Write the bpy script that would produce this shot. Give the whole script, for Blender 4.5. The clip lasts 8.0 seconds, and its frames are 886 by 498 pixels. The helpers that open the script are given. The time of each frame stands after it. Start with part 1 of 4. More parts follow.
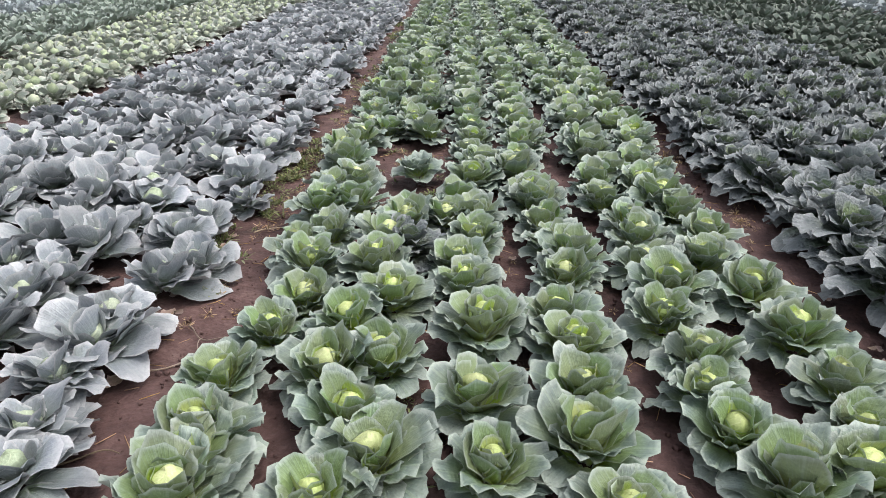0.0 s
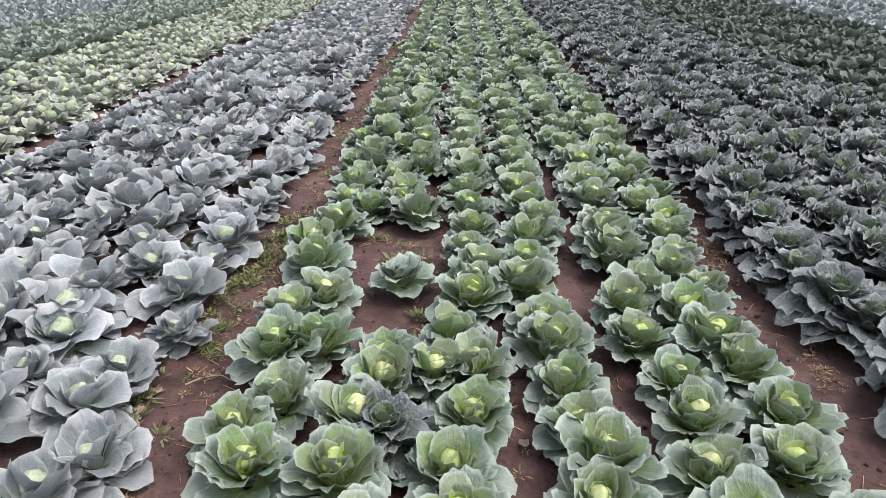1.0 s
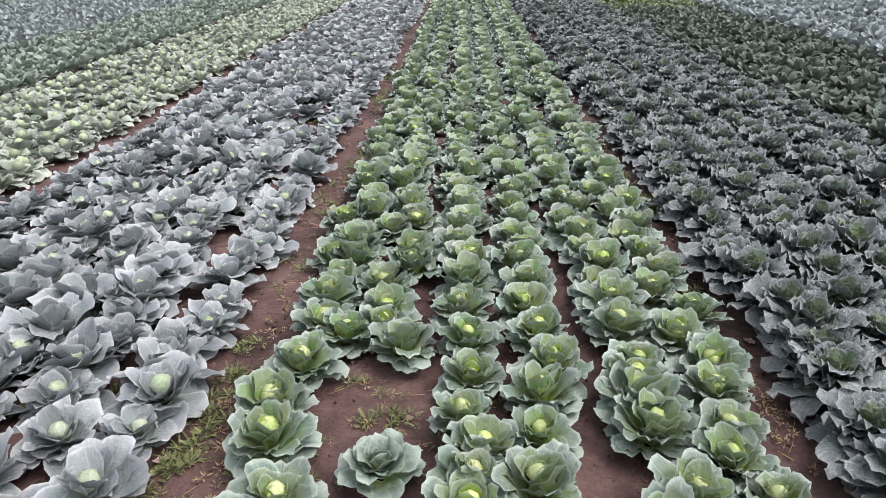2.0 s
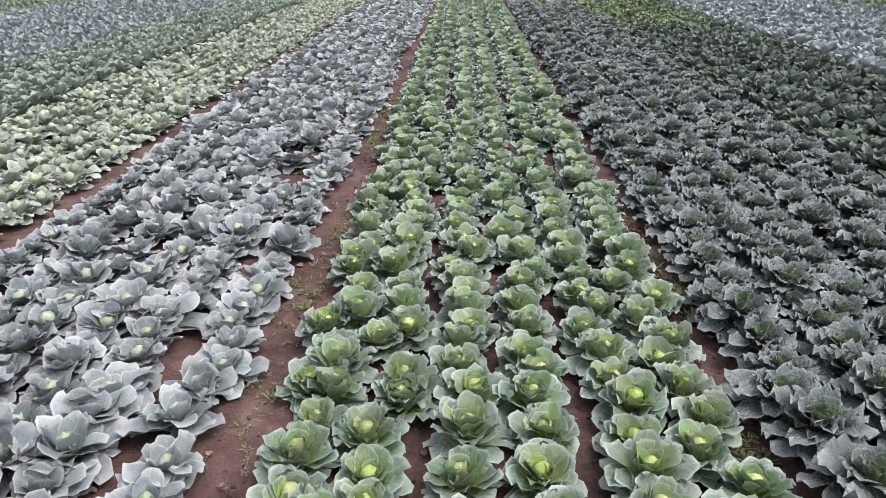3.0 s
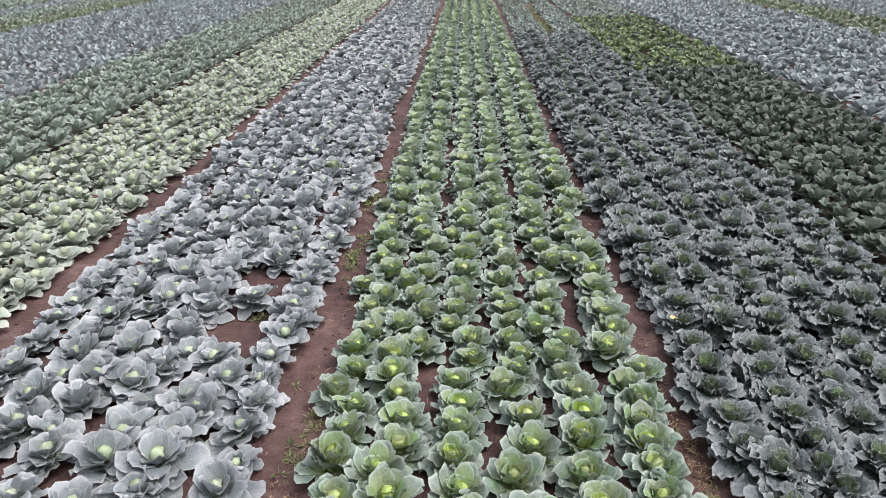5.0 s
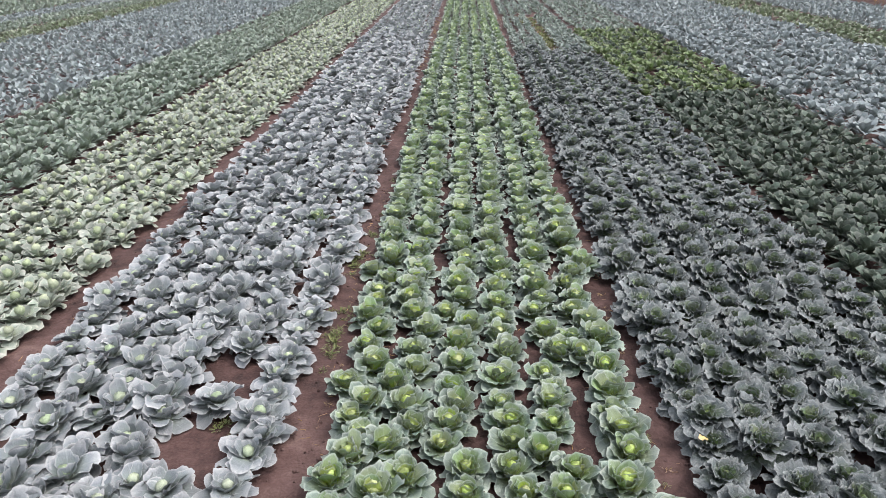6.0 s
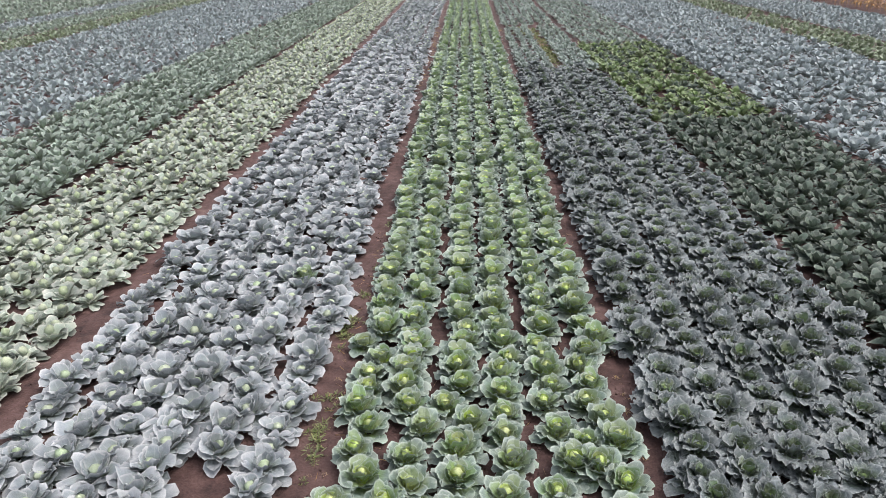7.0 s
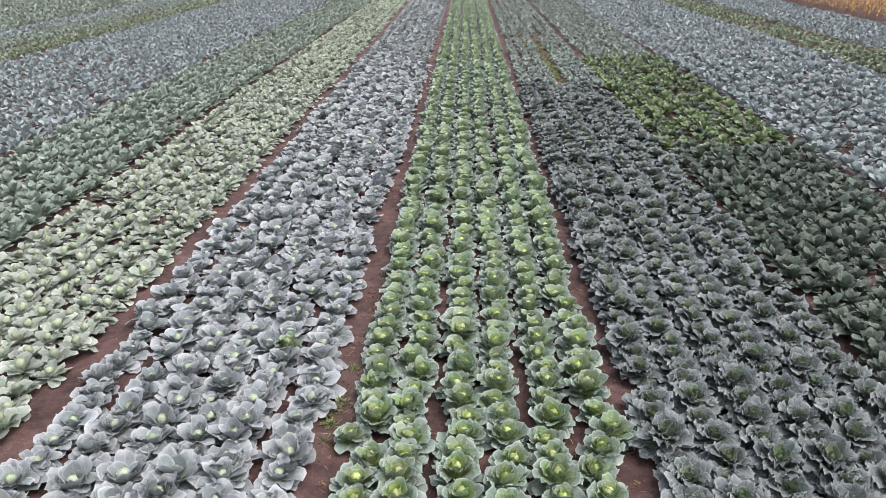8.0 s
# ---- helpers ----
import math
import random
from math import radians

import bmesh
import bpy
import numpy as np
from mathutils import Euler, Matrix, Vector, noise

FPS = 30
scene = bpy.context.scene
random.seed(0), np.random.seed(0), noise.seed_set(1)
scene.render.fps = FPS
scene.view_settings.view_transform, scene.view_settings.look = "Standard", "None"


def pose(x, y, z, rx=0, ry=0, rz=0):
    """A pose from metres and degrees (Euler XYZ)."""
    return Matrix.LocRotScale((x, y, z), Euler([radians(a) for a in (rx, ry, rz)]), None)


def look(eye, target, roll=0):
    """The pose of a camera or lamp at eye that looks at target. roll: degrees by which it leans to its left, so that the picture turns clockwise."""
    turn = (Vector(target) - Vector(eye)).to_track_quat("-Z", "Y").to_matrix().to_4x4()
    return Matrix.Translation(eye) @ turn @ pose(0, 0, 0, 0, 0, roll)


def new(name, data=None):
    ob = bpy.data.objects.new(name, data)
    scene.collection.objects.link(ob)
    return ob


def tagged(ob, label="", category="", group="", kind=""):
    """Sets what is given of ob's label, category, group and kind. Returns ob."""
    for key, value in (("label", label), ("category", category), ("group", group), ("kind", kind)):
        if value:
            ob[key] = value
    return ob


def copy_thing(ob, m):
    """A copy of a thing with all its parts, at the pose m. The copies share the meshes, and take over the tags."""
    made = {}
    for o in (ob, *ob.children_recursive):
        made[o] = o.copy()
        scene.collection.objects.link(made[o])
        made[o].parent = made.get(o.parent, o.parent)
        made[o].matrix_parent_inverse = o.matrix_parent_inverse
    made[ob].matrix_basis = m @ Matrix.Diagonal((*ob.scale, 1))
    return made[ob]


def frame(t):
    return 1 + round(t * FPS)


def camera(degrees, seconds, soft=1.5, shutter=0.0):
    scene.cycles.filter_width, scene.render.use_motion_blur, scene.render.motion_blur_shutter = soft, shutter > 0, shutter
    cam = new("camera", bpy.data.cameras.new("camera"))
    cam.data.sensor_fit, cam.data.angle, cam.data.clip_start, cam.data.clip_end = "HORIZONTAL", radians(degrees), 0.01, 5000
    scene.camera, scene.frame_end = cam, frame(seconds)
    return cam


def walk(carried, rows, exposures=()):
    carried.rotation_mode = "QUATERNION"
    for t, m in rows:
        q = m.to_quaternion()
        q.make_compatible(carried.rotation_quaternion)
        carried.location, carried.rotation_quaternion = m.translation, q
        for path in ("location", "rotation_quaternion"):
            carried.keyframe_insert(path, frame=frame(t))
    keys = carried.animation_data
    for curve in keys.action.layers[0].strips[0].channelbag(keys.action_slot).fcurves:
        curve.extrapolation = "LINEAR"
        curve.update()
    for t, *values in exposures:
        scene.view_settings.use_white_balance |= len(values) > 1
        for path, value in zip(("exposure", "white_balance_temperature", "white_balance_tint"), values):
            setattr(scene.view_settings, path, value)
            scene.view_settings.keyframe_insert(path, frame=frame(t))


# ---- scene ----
cam = camera(66.0, 8.0, soft=0.8)
METRES, EYE, TILT, LEAN, TURN = 13.8, 2.2, -24.6, 1.5, 1.5
ROWS = [
    (0.0000, 0.0000, 0.0000, 0.0000, 0.0000, 0.0000, -0.0000),
    (0.5000, 0.0017, 0.0439, 0.0314, 0.0200, 0.0100, -0.0000),
    (1.0000, 0.0053, 0.0953, 0.0721, 0.0400, 0.0300, -0.0200),
    (1.5000, 0.0084, 0.1377, 0.1082, 0.0600, 0.0400, -0.0300),
    (2.0000, 0.0102, 0.1846, 0.1506, 0.0900, 0.0600, -0.0300),
    (3.5000, 0.0137, 0.3099, 0.2667, 0.2000, 0.0500, -0.0200),
    (4.0000, 0.0154, 0.3532, 0.3097, 0.2100, 0.0400, -0.0200),
    (4.5000, 0.0157, 0.3904, 0.3462, 0.2300, 0.0500, -0.0400),
    (6.0000, 0.0262, 0.5203, 0.4668, 0.2900, 0.0000, -0.0500),
    (6.5000, 0.0278, 0.5583, 0.5032, 0.3300, 0.0100, -0.0300),
    (7.0000, 0.0281, 0.6006, 0.5429, 0.3400, 0.0300, -0.0400),
    (7.5000, 0.0287, 0.6388, 0.5784, 0.3500, 0.0400, -0.0300),
    (8.0000, 0.0304, 0.6829, 0.6191, 0.3700, 0.0300, -0.0200),
]
walk(cam, [(t, pose(0, 0, EYE, TILT, LEAN, TURN) @ pose(METRES * x, METRES * y, METRES * z, 90 + pitch, roll, yaw)) for t, x, y, z, yaw, pitch, roll in ROWS])

# ---- light: a bright overcast sky ----
world = bpy.data.worlds.new("overcast_sky")
world.use_nodes = True
scene.world = world
wn, wl = world.node_tree.nodes, world.node_tree.links
sky = wn.new("ShaderNodeTexSky")
sky.sky_type, sky.sun_disc = "NISHITA", False
SUN_UP, SUN_ROUND = 62.0, 105.0
sky.sun_elevation, sky.sun_rotation = radians(SUN_UP), radians(SUN_ROUND)
sky.air_density, sky.dust_density, sky.ozone_density = 1.0, 3.0, 1.0
pale = wn.new("ShaderNodeHueSaturation")
pale.inputs["Saturation"].default_value = 0.35
wl.new(sky.outputs[0], pale.inputs["Color"])
wl.new(pale.outputs[0], wn["Background"].inputs["Color"])
wn["Background"].inputs["Strength"].default_value = 0.14

sun = new("sun", bpy.data.lights.new("sun", "SUN"))
sun.data.energy, sun.data.angle, sun.data.color = 0.8, radians(50), (1.0, 0.97, 0.93)
_a, _e = radians(SUN_ROUND), radians(SUN_UP)
sun.matrix_world = look((math.sin(_a) * math.cos(_e) * 50, math.cos(_a) * math.cos(_e) * 50, math.sin(_e) * 50), (0, 0, 0))
scene.view_settings.exposure = 1.18


# ---- materials ----
def shader(name, rough=0.6):
    mat = bpy.data.materials.new(name)
    mat.use_nodes = True
    n, l = mat.node_tree.nodes, mat.node_tree.links
    b = n["Principled BSDF"]
    b.inputs["Roughness"].default_value = rough
    return mat, n, l, b


def ramp(n, stops):
    r = n.new("ShaderNodeValToRGB")
    while len(r.color_ramp.elements) < len(stops):
        r.color_ramp.elements.new(0.5)
    for e, (p, c) in zip(r.color_ramp.elements, stops):
        e.position, e.color = p, (*c, 1)
    return r


def maths(n, l, op, a, b=None, c=None):
    m = n.new("ShaderNodeMath")
    m.operation = op
    for i, v in enumerate((a, b, c)):
        if v is None:
            continue
        if isinstance(v, (int, float)):
            m.inputs[i].default_value = v
        else:
            l.new(v, m.inputs[i])
    return m.outputs[0]


def mixed(n, l, mode, fac, a, b):
    m = n.new("ShaderNodeMix")
    m.data_type, m.blend_type = "RGBA", mode
    for sock, v in ((m.inputs[0], fac), (m.inputs[6], a), (m.inputs[7], b)):
        if isinstance(v, (int, float)):
            sock.default_value = v
        elif isinstance(v, tuple):
            sock.default_value = (*v, 1)
        else:
            l.new(v, sock)
    return m.outputs[2]


def leaf_material(name, heart, inner, outer, rim, vein, rough=0.5, crinkle=0.0, spread=0.25, hue=0.03, spec=0.4):
    """Leaf blade: colour runs from the stalk to the rim, with a pale midrib, side veins, wax bloom and per-leaf variation.
    The point attribute "blade" holds (way along the leaf, way across it, tint, way to the rim)."""
    mat, n, l, b = shader(name, rough)
    at = n.new("ShaderNodeAttribute")
    at.attribute_name = "blade"
    sep = n.new("ShaderNodeSeparateXYZ")
    l.new(at.outputs["Color"], sep.inputs[0])
    along, across, tint = sep.outputs
    geo, info = n.new("ShaderNodeNewGeometry"), n.new("ShaderNodeObjectInfo")
    tex = n.new("ShaderNodeTexCoord")
    blotch, grain = n.new("ShaderNodeTexNoise"), n.new("ShaderNodeTexNoise")
    blotch.inputs["Scale"].default_value, blotch.inputs["Detail"].default_value = 14.0, 3.0
    grain.inputs["Scale"].default_value, grain.inputs["Detail"].default_value = 90.0, 4.0
    for t in (blotch, grain):
        l.new(tex.outputs["Object"], t.inputs["Vector"])
    way = maths(n, l, "ADD", along, maths(n, l, "MULTIPLY", maths(n, l, "SUBTRACT", blotch.outputs[0], 0.5), 0.22))
    col = ramp(n, [(0.0, heart), (0.30, inner), (0.68, outer), (1.0, rim)])
    l.new(way, col.inputs[0])
    away = maths(n, l, "ABSOLUTE", across)
    rib = maths(n, l, "SUBTRACT", 1.0, maths(n, l, "SMOOTH_MIN", maths(n, l, "MULTIPLY", away, 11.0), 1.0, 0.2))
    fan = maths(n, l, "ARCTAN2", away, maths(n, l, "ADD", along, 0.12))
    wave = maths(n, l, "SINE", maths(n, l, "MULTIPLY", fan, 34.0))
    side = maths(n, l, "POWER", maths(n, l, "MAXIMUM", wave, 0.0), 4.0)
    veins = maths(n, l, "MINIMUM", maths(n, l, "ADD", maths(n, l, "MAXIMUM", rib, 0.0), maths(n, l, "MULTIPLY", side, 0.55)), 1.0)
    c = mixed(n, l, "MIX", maths(n, l, "MULTIPLY", veins, 0.5), col.outputs[0], vein)
    lip = maths(n, l, "ADD", at.outputs["Alpha"], maths(n, l, "MULTIPLY", maths(n, l, "SUBTRACT", blotch.outputs[0], 0.5), 0.2))
    lip = maths(n, l, "MULTIPLY", maths(n, l, "MAXIMUM", maths(n, l, "SUBTRACT", lip, 0.84), 0.0), 7.0)
    c = mixed(n, l, "MIX", maths(n, l, "MULTIPLY", maths(n, l, "MINIMUM", lip, 1.0), 0.85), c, rim)
    hsv = n.new("ShaderNodeHueSaturation")
    mixer = maths(n, l, "FRACT", maths(n, l, "ADD", maths(n, l, "ADD", info.outputs["Random"], geo.outputs["Random Per Island"]), maths(n, l, "MULTIPLY", tint, 3.7)))
    l.new(maths(n, l, "ADD", 0.5 - hue / 2, maths(n, l, "MULTIPLY", tint, hue)), hsv.inputs["Hue"])
    l.new(maths(n, l, "ADD", 1.0 - spread / 2, maths(n, l, "MULTIPLY", mixer, spread)), hsv.inputs["Value"])
    l.new(maths(n, l, "ADD", 0.8, maths(n, l, "MULTIPLY", tint, 0.4)), hsv.inputs["Saturation"])
    l.new(c, hsv.inputs["Color"])
    fine = maths(n, l, "ADD", 0.62, maths(n, l, "MULTIPLY", maths(n, l, "ADD", grain.outputs[0], maths(n, l, "MULTIPLY", blotch.outputs[0], 0.6)), 0.48))
    fin = n.new("ShaderNodeMix")
    fin.data_type, fin.blend_type = "RGBA", "MULTIPLY"
    fin.inputs[0].default_value = 1.0
    l.new(hsv.outputs[0], fin.inputs[6])
    l.new(fine, fin.inputs[7])
    l.new(fin.outputs[2], b.inputs["Base Color"])
    b.inputs["Specular IOR Level"].default_value = spec
    l.new(maths(n, l, "ADD", rough - 0.1, maths(n, l, "MULTIPLY", blotch.outputs[0], 0.2)), b.inputs["Roughness"])
    bump = n.new("ShaderNodeBump")
    bump.inputs["Strength"].default_value, bump.inputs["Distance"].default_value = 0.5, 0.006
    crumple = n.new("ShaderNodeTexNoise")
    crumple.inputs["Scale"].default_value, crumple.inputs["Detail"].default_value = 32.0, 3.0
    l.new(tex.outputs["Object"], crumple.inputs["Vector"])
    high = maths(n, l, "ADD", maths(n, l, "MULTIPLY", veins, 0.6), maths(n, l, "MULTIPLY", grain.outputs[0], 0.6))
    high = maths(n, l, "ADD", high, maths(n, l, "MULTIPLY", crumple.outputs[0], 3.5))
    if crinkle:
        vor = n.new("ShaderNodeTexVoronoi")
        vor.inputs["Scale"].default_value = 48.0
        l.new(tex.outputs["Object"], vor.inputs["Vector"])
        bump.inputs["Distance"].default_value = 0.02
        high = maths(n, l, "ADD", high, maths(n, l, "MULTIPLY", vor.outputs["Distance"], -crinkle))
    l.new(high, bump.inputs["Height"])
    l.new(bump.outputs[0], b.inputs["Normal"])
    thin, both = n.new("ShaderNodeBsdfTranslucent"), n.new("ShaderNodeMixShader")
    l.new(fin.outputs[2], thin.inputs["Color"])
    both.inputs[0].default_value = 0.14
    l.new(b.outputs[0], both.inputs[1])
    l.new(thin.outputs[0], both.inputs[2])
    l.new(both.outputs[0], n["Material Output"].inputs["Surface"])
    return mat


GREEN = leaf_material("green_cabbage_leaf", (0.47, 0.54, 0.085), (0.23, 0.30, 0.118), (0.156, 0.202, 0.175), (0.37, 0.42, 0.365), (0.275, 0.335, 0.245), 0.5, spec=0.6)
SILVER = leaf_material("silver_cabbage_leaf", (0.34, 0.41, 0.25), (0.232, 0.268, 0.25), (0.212, 0.233, 0.25), (0.42, 0.42, 0.43), (0.295, 0.32, 0.325), 0.55, spread=0.5, spec=0.6)
SAVOY = leaf_material("savoy_leaf", (0.18, 0.25, 0.06), (0.125, 0.16, 0.10), (0.104, 0.122, 0.125), (0.27, 0.285, 0.29), (0.15, 0.18, 0.168), 0.6, crinkle=1.0, spread=0.4, spec=0.5)
PALE = leaf_material("pale_cabbage_leaf", (0.35, 0.39, 0.25), (0.28, 0.31, 0.245), (0.245, 0.282, 0.238), (0.44, 0.44, 0.38), (0.36, 0.385, 0.325), 0.6, spread=0.7, spec=0.5)
DARK = leaf_material("dark_green_leaf", (0.12, 0.15, 0.07), (0.078, 0.10, 0.068), (0.07, 0.093, 0.074), (0.16, 0.18, 0.15), (0.12, 0.15, 0.115), 0.6, spread=0.7, spec=0.5)
MID = leaf_material("mid_green_leaf", (0.23, 0.28, 0.16), (0.21, 0.25, 0.19), (0.215, 0.255, 0.22), (0.31, 0.35, 0.30), (0.26, 0.31, 0.24), 0.6, spread=0.6, spec=0.5)
BLUE = leaf_material("blue_grey_leaf", (0.225, 0.265, 0.215), (0.24, 0.277, 0.272), (0.25, 0.284, 0.295), (0.33, 0.36, 0.37), (0.30, 0.33, 0.33), 0.65, spread=0.6, spec=0.5)
LIME = leaf_material("bright_green_leaf", (0.25, 0.31, 0.105), (0.17, 0.225, 0.095), (0.145, 0.19, 0.095), (0.22, 0.26, 0.14), (0.22, 0.27, 0.13), 0.6, spread=0.7, spec=0.5)
GREY = leaf_material("grey_green_leaf", (0.24, 0.29, 0.17), (0.20, 0.24, 0.19), (0.20, 0.24, 0.22), (0.32, 0.35, 0.33), (0.26, 0.30, 0.26), 0.6, spread=0.6, spec=0.5)
OLIVE = leaf_material("olive_green_leaf", (0.22, 0.25, 0.12), (0.19, 0.225, 0.135), (0.18, 0.215, 0.15), (0.26, 0.285, 0.21), (0.23, 0.26, 0.17), 0.6, spread=0.6, spec=0.5)
HEART = leaf_material("yellow_green_head", (0.52, 0.58, 0.24), (0.42, 0.50, 0.18), (0.35, 0.43, 0.16), (0.32, 0.41, 0.18), (0.62, 0.66, 0.34), 0.45, spread=0.5)
HEART_DULL = leaf_material("dull_green_head", (0.43, 0.47, 0.29), (0.37, 0.41, 0.27), (0.31, 0.355, 0.25), (0.27, 0.31, 0.24), (0.46, 0.50, 0.36), 0.5, spread=0.6)
HEART_PALE = leaf_material("pale_green_head", (0.42, 0.48, 0.33), (0.40, 0.46, 0.32), (0.36, 0.42, 0.32), (0.34, 0.39, 0.32), (0.66, 0.71, 0.5), 0.4)
WEED = leaf_material("weed_leaf", (0.17, 0.20, 0.07), (0.155, 0.19, 0.07), (0.15, 0.18, 0.07), (0.21, 0.20, 0.09), (0.19, 0.22, 0.10), spread=0.8)
STRAW = leaf_material("straw", (0.38, 0.22, 0.11), (0.46, 0.28, 0.14), (0.52, 0.34, 0.18), (0.44, 0.28, 0.15), (0.5, 0.36, 0.2), 0.75, spread=0.8, spec=0.15)
DRY = leaf_material("dry_weed", (0.30, 0.21, 0.12), (0.33, 0.23, 0.14), (0.36, 0.26, 0.16), (0.30, 0.21, 0.13), (0.36, 0.27, 0.18), 0.8, spread=0.9, spec=0.1)
DEAD = leaf_material("dead_leaf", (0.30, 0.23, 0.17), (0.26, 0.19, 0.15), (0.30, 0.21, 0.19), (0.36, 0.28, 0.25), (0.36, 0.30, 0.24), 0.75, spread=0.8, spec=0.2)


def soil_material():
    mat, n, l, b = shader("red_brown_soil", 0.85)
    tex = n.new("ShaderNodeTexCoord")
    out = []
    for scale, detail in ((0.9, 4), (6.0, 5), (34.0, 5)):
        t = n.new("ShaderNodeTexNoise")
        t.inputs["Scale"].default_value, t.inputs["Detail"].default_value = scale, detail
        l.new(tex.outputs["Object"], t.inputs["Vector"])
        out.append(t.outputs[0])
    v = maths(n, l, "ADD", maths(n, l, "MULTIPLY", out[0], 0.45), maths(n, l, "ADD", maths(n, l, "MULTIPLY", out[1], 0.35), maths(n, l, "MULTIPLY", out[2], 0.2)))
    col = ramp(n, [(0.36, (0.030, 0.014, 0.012)), (0.47, (0.072, 0.036, 0.032)), (0.56, (0.110, 0.060, 0.054)), (0.68, (0.18, 0.115, 0.10))])
    l.new(v, col.inputs[0])
    l.new(col.outputs[0], b.inputs["Base Color"])
    bump = n.new("ShaderNodeBump")
    bump.inputs["Strength"].default_value, bump.inputs["Distance"].default_value = 0.8, 0.04
    l.new(maths(n, l, "ADD", maths(n, l, "MULTIPLY", out[1], 0.7), maths(n, l, "MULTIPLY", out[2], 0.5)), bump.inputs["Height"])
    l.new(bump.outputs[0], b.inputs["Normal"])
    return mat


SOIL = soil_material()


# ---- leaf and head shapes ----
def blade(length, half, rise, fall, cup, ruffle, nu, nv, rng, r0=0.02, z0=0.05, waves=6.0, stalk=0.16, roll=0.0):
    """One leaf as (verts, faces, blade attribute): it leaves the stem at r0, z0, climbs at `rise` degrees and ends at `fall` degrees."""
    v = 1 - (1 - np.linspace(0, 1, nv + 1)) ** 1.15
    u = np.linspace(-1, 1, nu + 1)
    ang = np.radians(rise + (fall - rise) * v ** 1.3)
    step = length * np.diff(v)
    mid = (ang[1:] + ang[:-1]) / 2
    r = r0 + np.concatenate(([0], np.cumsum(np.cos(mid) * step)))
    z = z0 + np.concatenate(([0], np.cumsum(np.sin(mid) * step)))
    if nv == 1:
        v = np.array([0.3, 0.95])
        r, z = r0 + length * v * math.cos(ang[0]), z0 + length * v * (0.6 * math.sin(ang[0]) + 0.4 * math.sin(ang[1]))
    U, V = np.meshgrid(u, v)
    # the grid is drawn onto a round leaf that narrows to its stalk
    T = 2 * V - 1
    S = 0.5 + 0.5 * T * np.sqrt(1 - 0.5 * U ** 2)
    W = half * 1.05 * np.sqrt(1 - 0.5 * T ** 2) * (stalk + (1 - stalk) * np.sin(np.clip(S / 0.55, 0, 1) * np.pi / 2) ** 0.8)
    A, R, H = np.interp(S, v, ang), np.interp(S, v, r), np.interp(S, v, z)
    p1, p2, p3 = rng.uniform(0, 6.3, 3)
    # folds run from the middle of the blade to its margin and grow towards it
    round_it = np.arctan2(U, (V - 0.45) * 2.2)
    margin = np.clip(np.maximum(np.abs(U) ** 2.2 * np.clip(V * 1.8, 0, 1), np.clip((V - 0.55) / 0.45, 0, 1) ** 2.2), 0, 1)
    fold = np.sin(round_it * waves + p1) + 0.4 * np.sin(round_it * (waves * 1.45) + p2)
    lift = cup * W * 1.25 * U ** 2 * np.clip(V * 2, 0, 1) + ruffle * half * margin * fold + 0.06 * half * np.sin(U * 3 + p3) * np.sin(V * 5 + p2)
    lift = lift + rng.normal(0, 0.24, U.shape) * ruffle * half * margin * (nv > 2)
    side = U * W * (1 + 0.05 * margin * np.sin(round_it * waves * 1.3 + p3))
    lift = lift + side * math.tan(radians(roll)) * V
    bend = rng.uniform(-0.14, 0.14) * length * V ** 2
    reach = 1 + 0.03 * margin * np.sin(round_it * waves + p2)
    x = R * reach - np.sin(A) * lift
    y = side + bend
    zz = np.maximum(H + np.cos(A) * lift, 0.012)
    P = np.stack([x, y, zz], -1).reshape(-1, 3)
    idx = np.arange((nu + 1) * (nv + 1)).reshape(nv + 1, nu + 1)
    F = np.stack([idx[:-1, :-1], idx[:-1, 1:], idx[1:, 1:], idx[1:, :-1]], -1).reshape(-1, 4)
    K = np.stack([V, U, np.full_like(U, rng.uniform()), np.maximum(np.abs(U), V - 0.02)], -1).reshape(-1, 4)
    return P, F, K


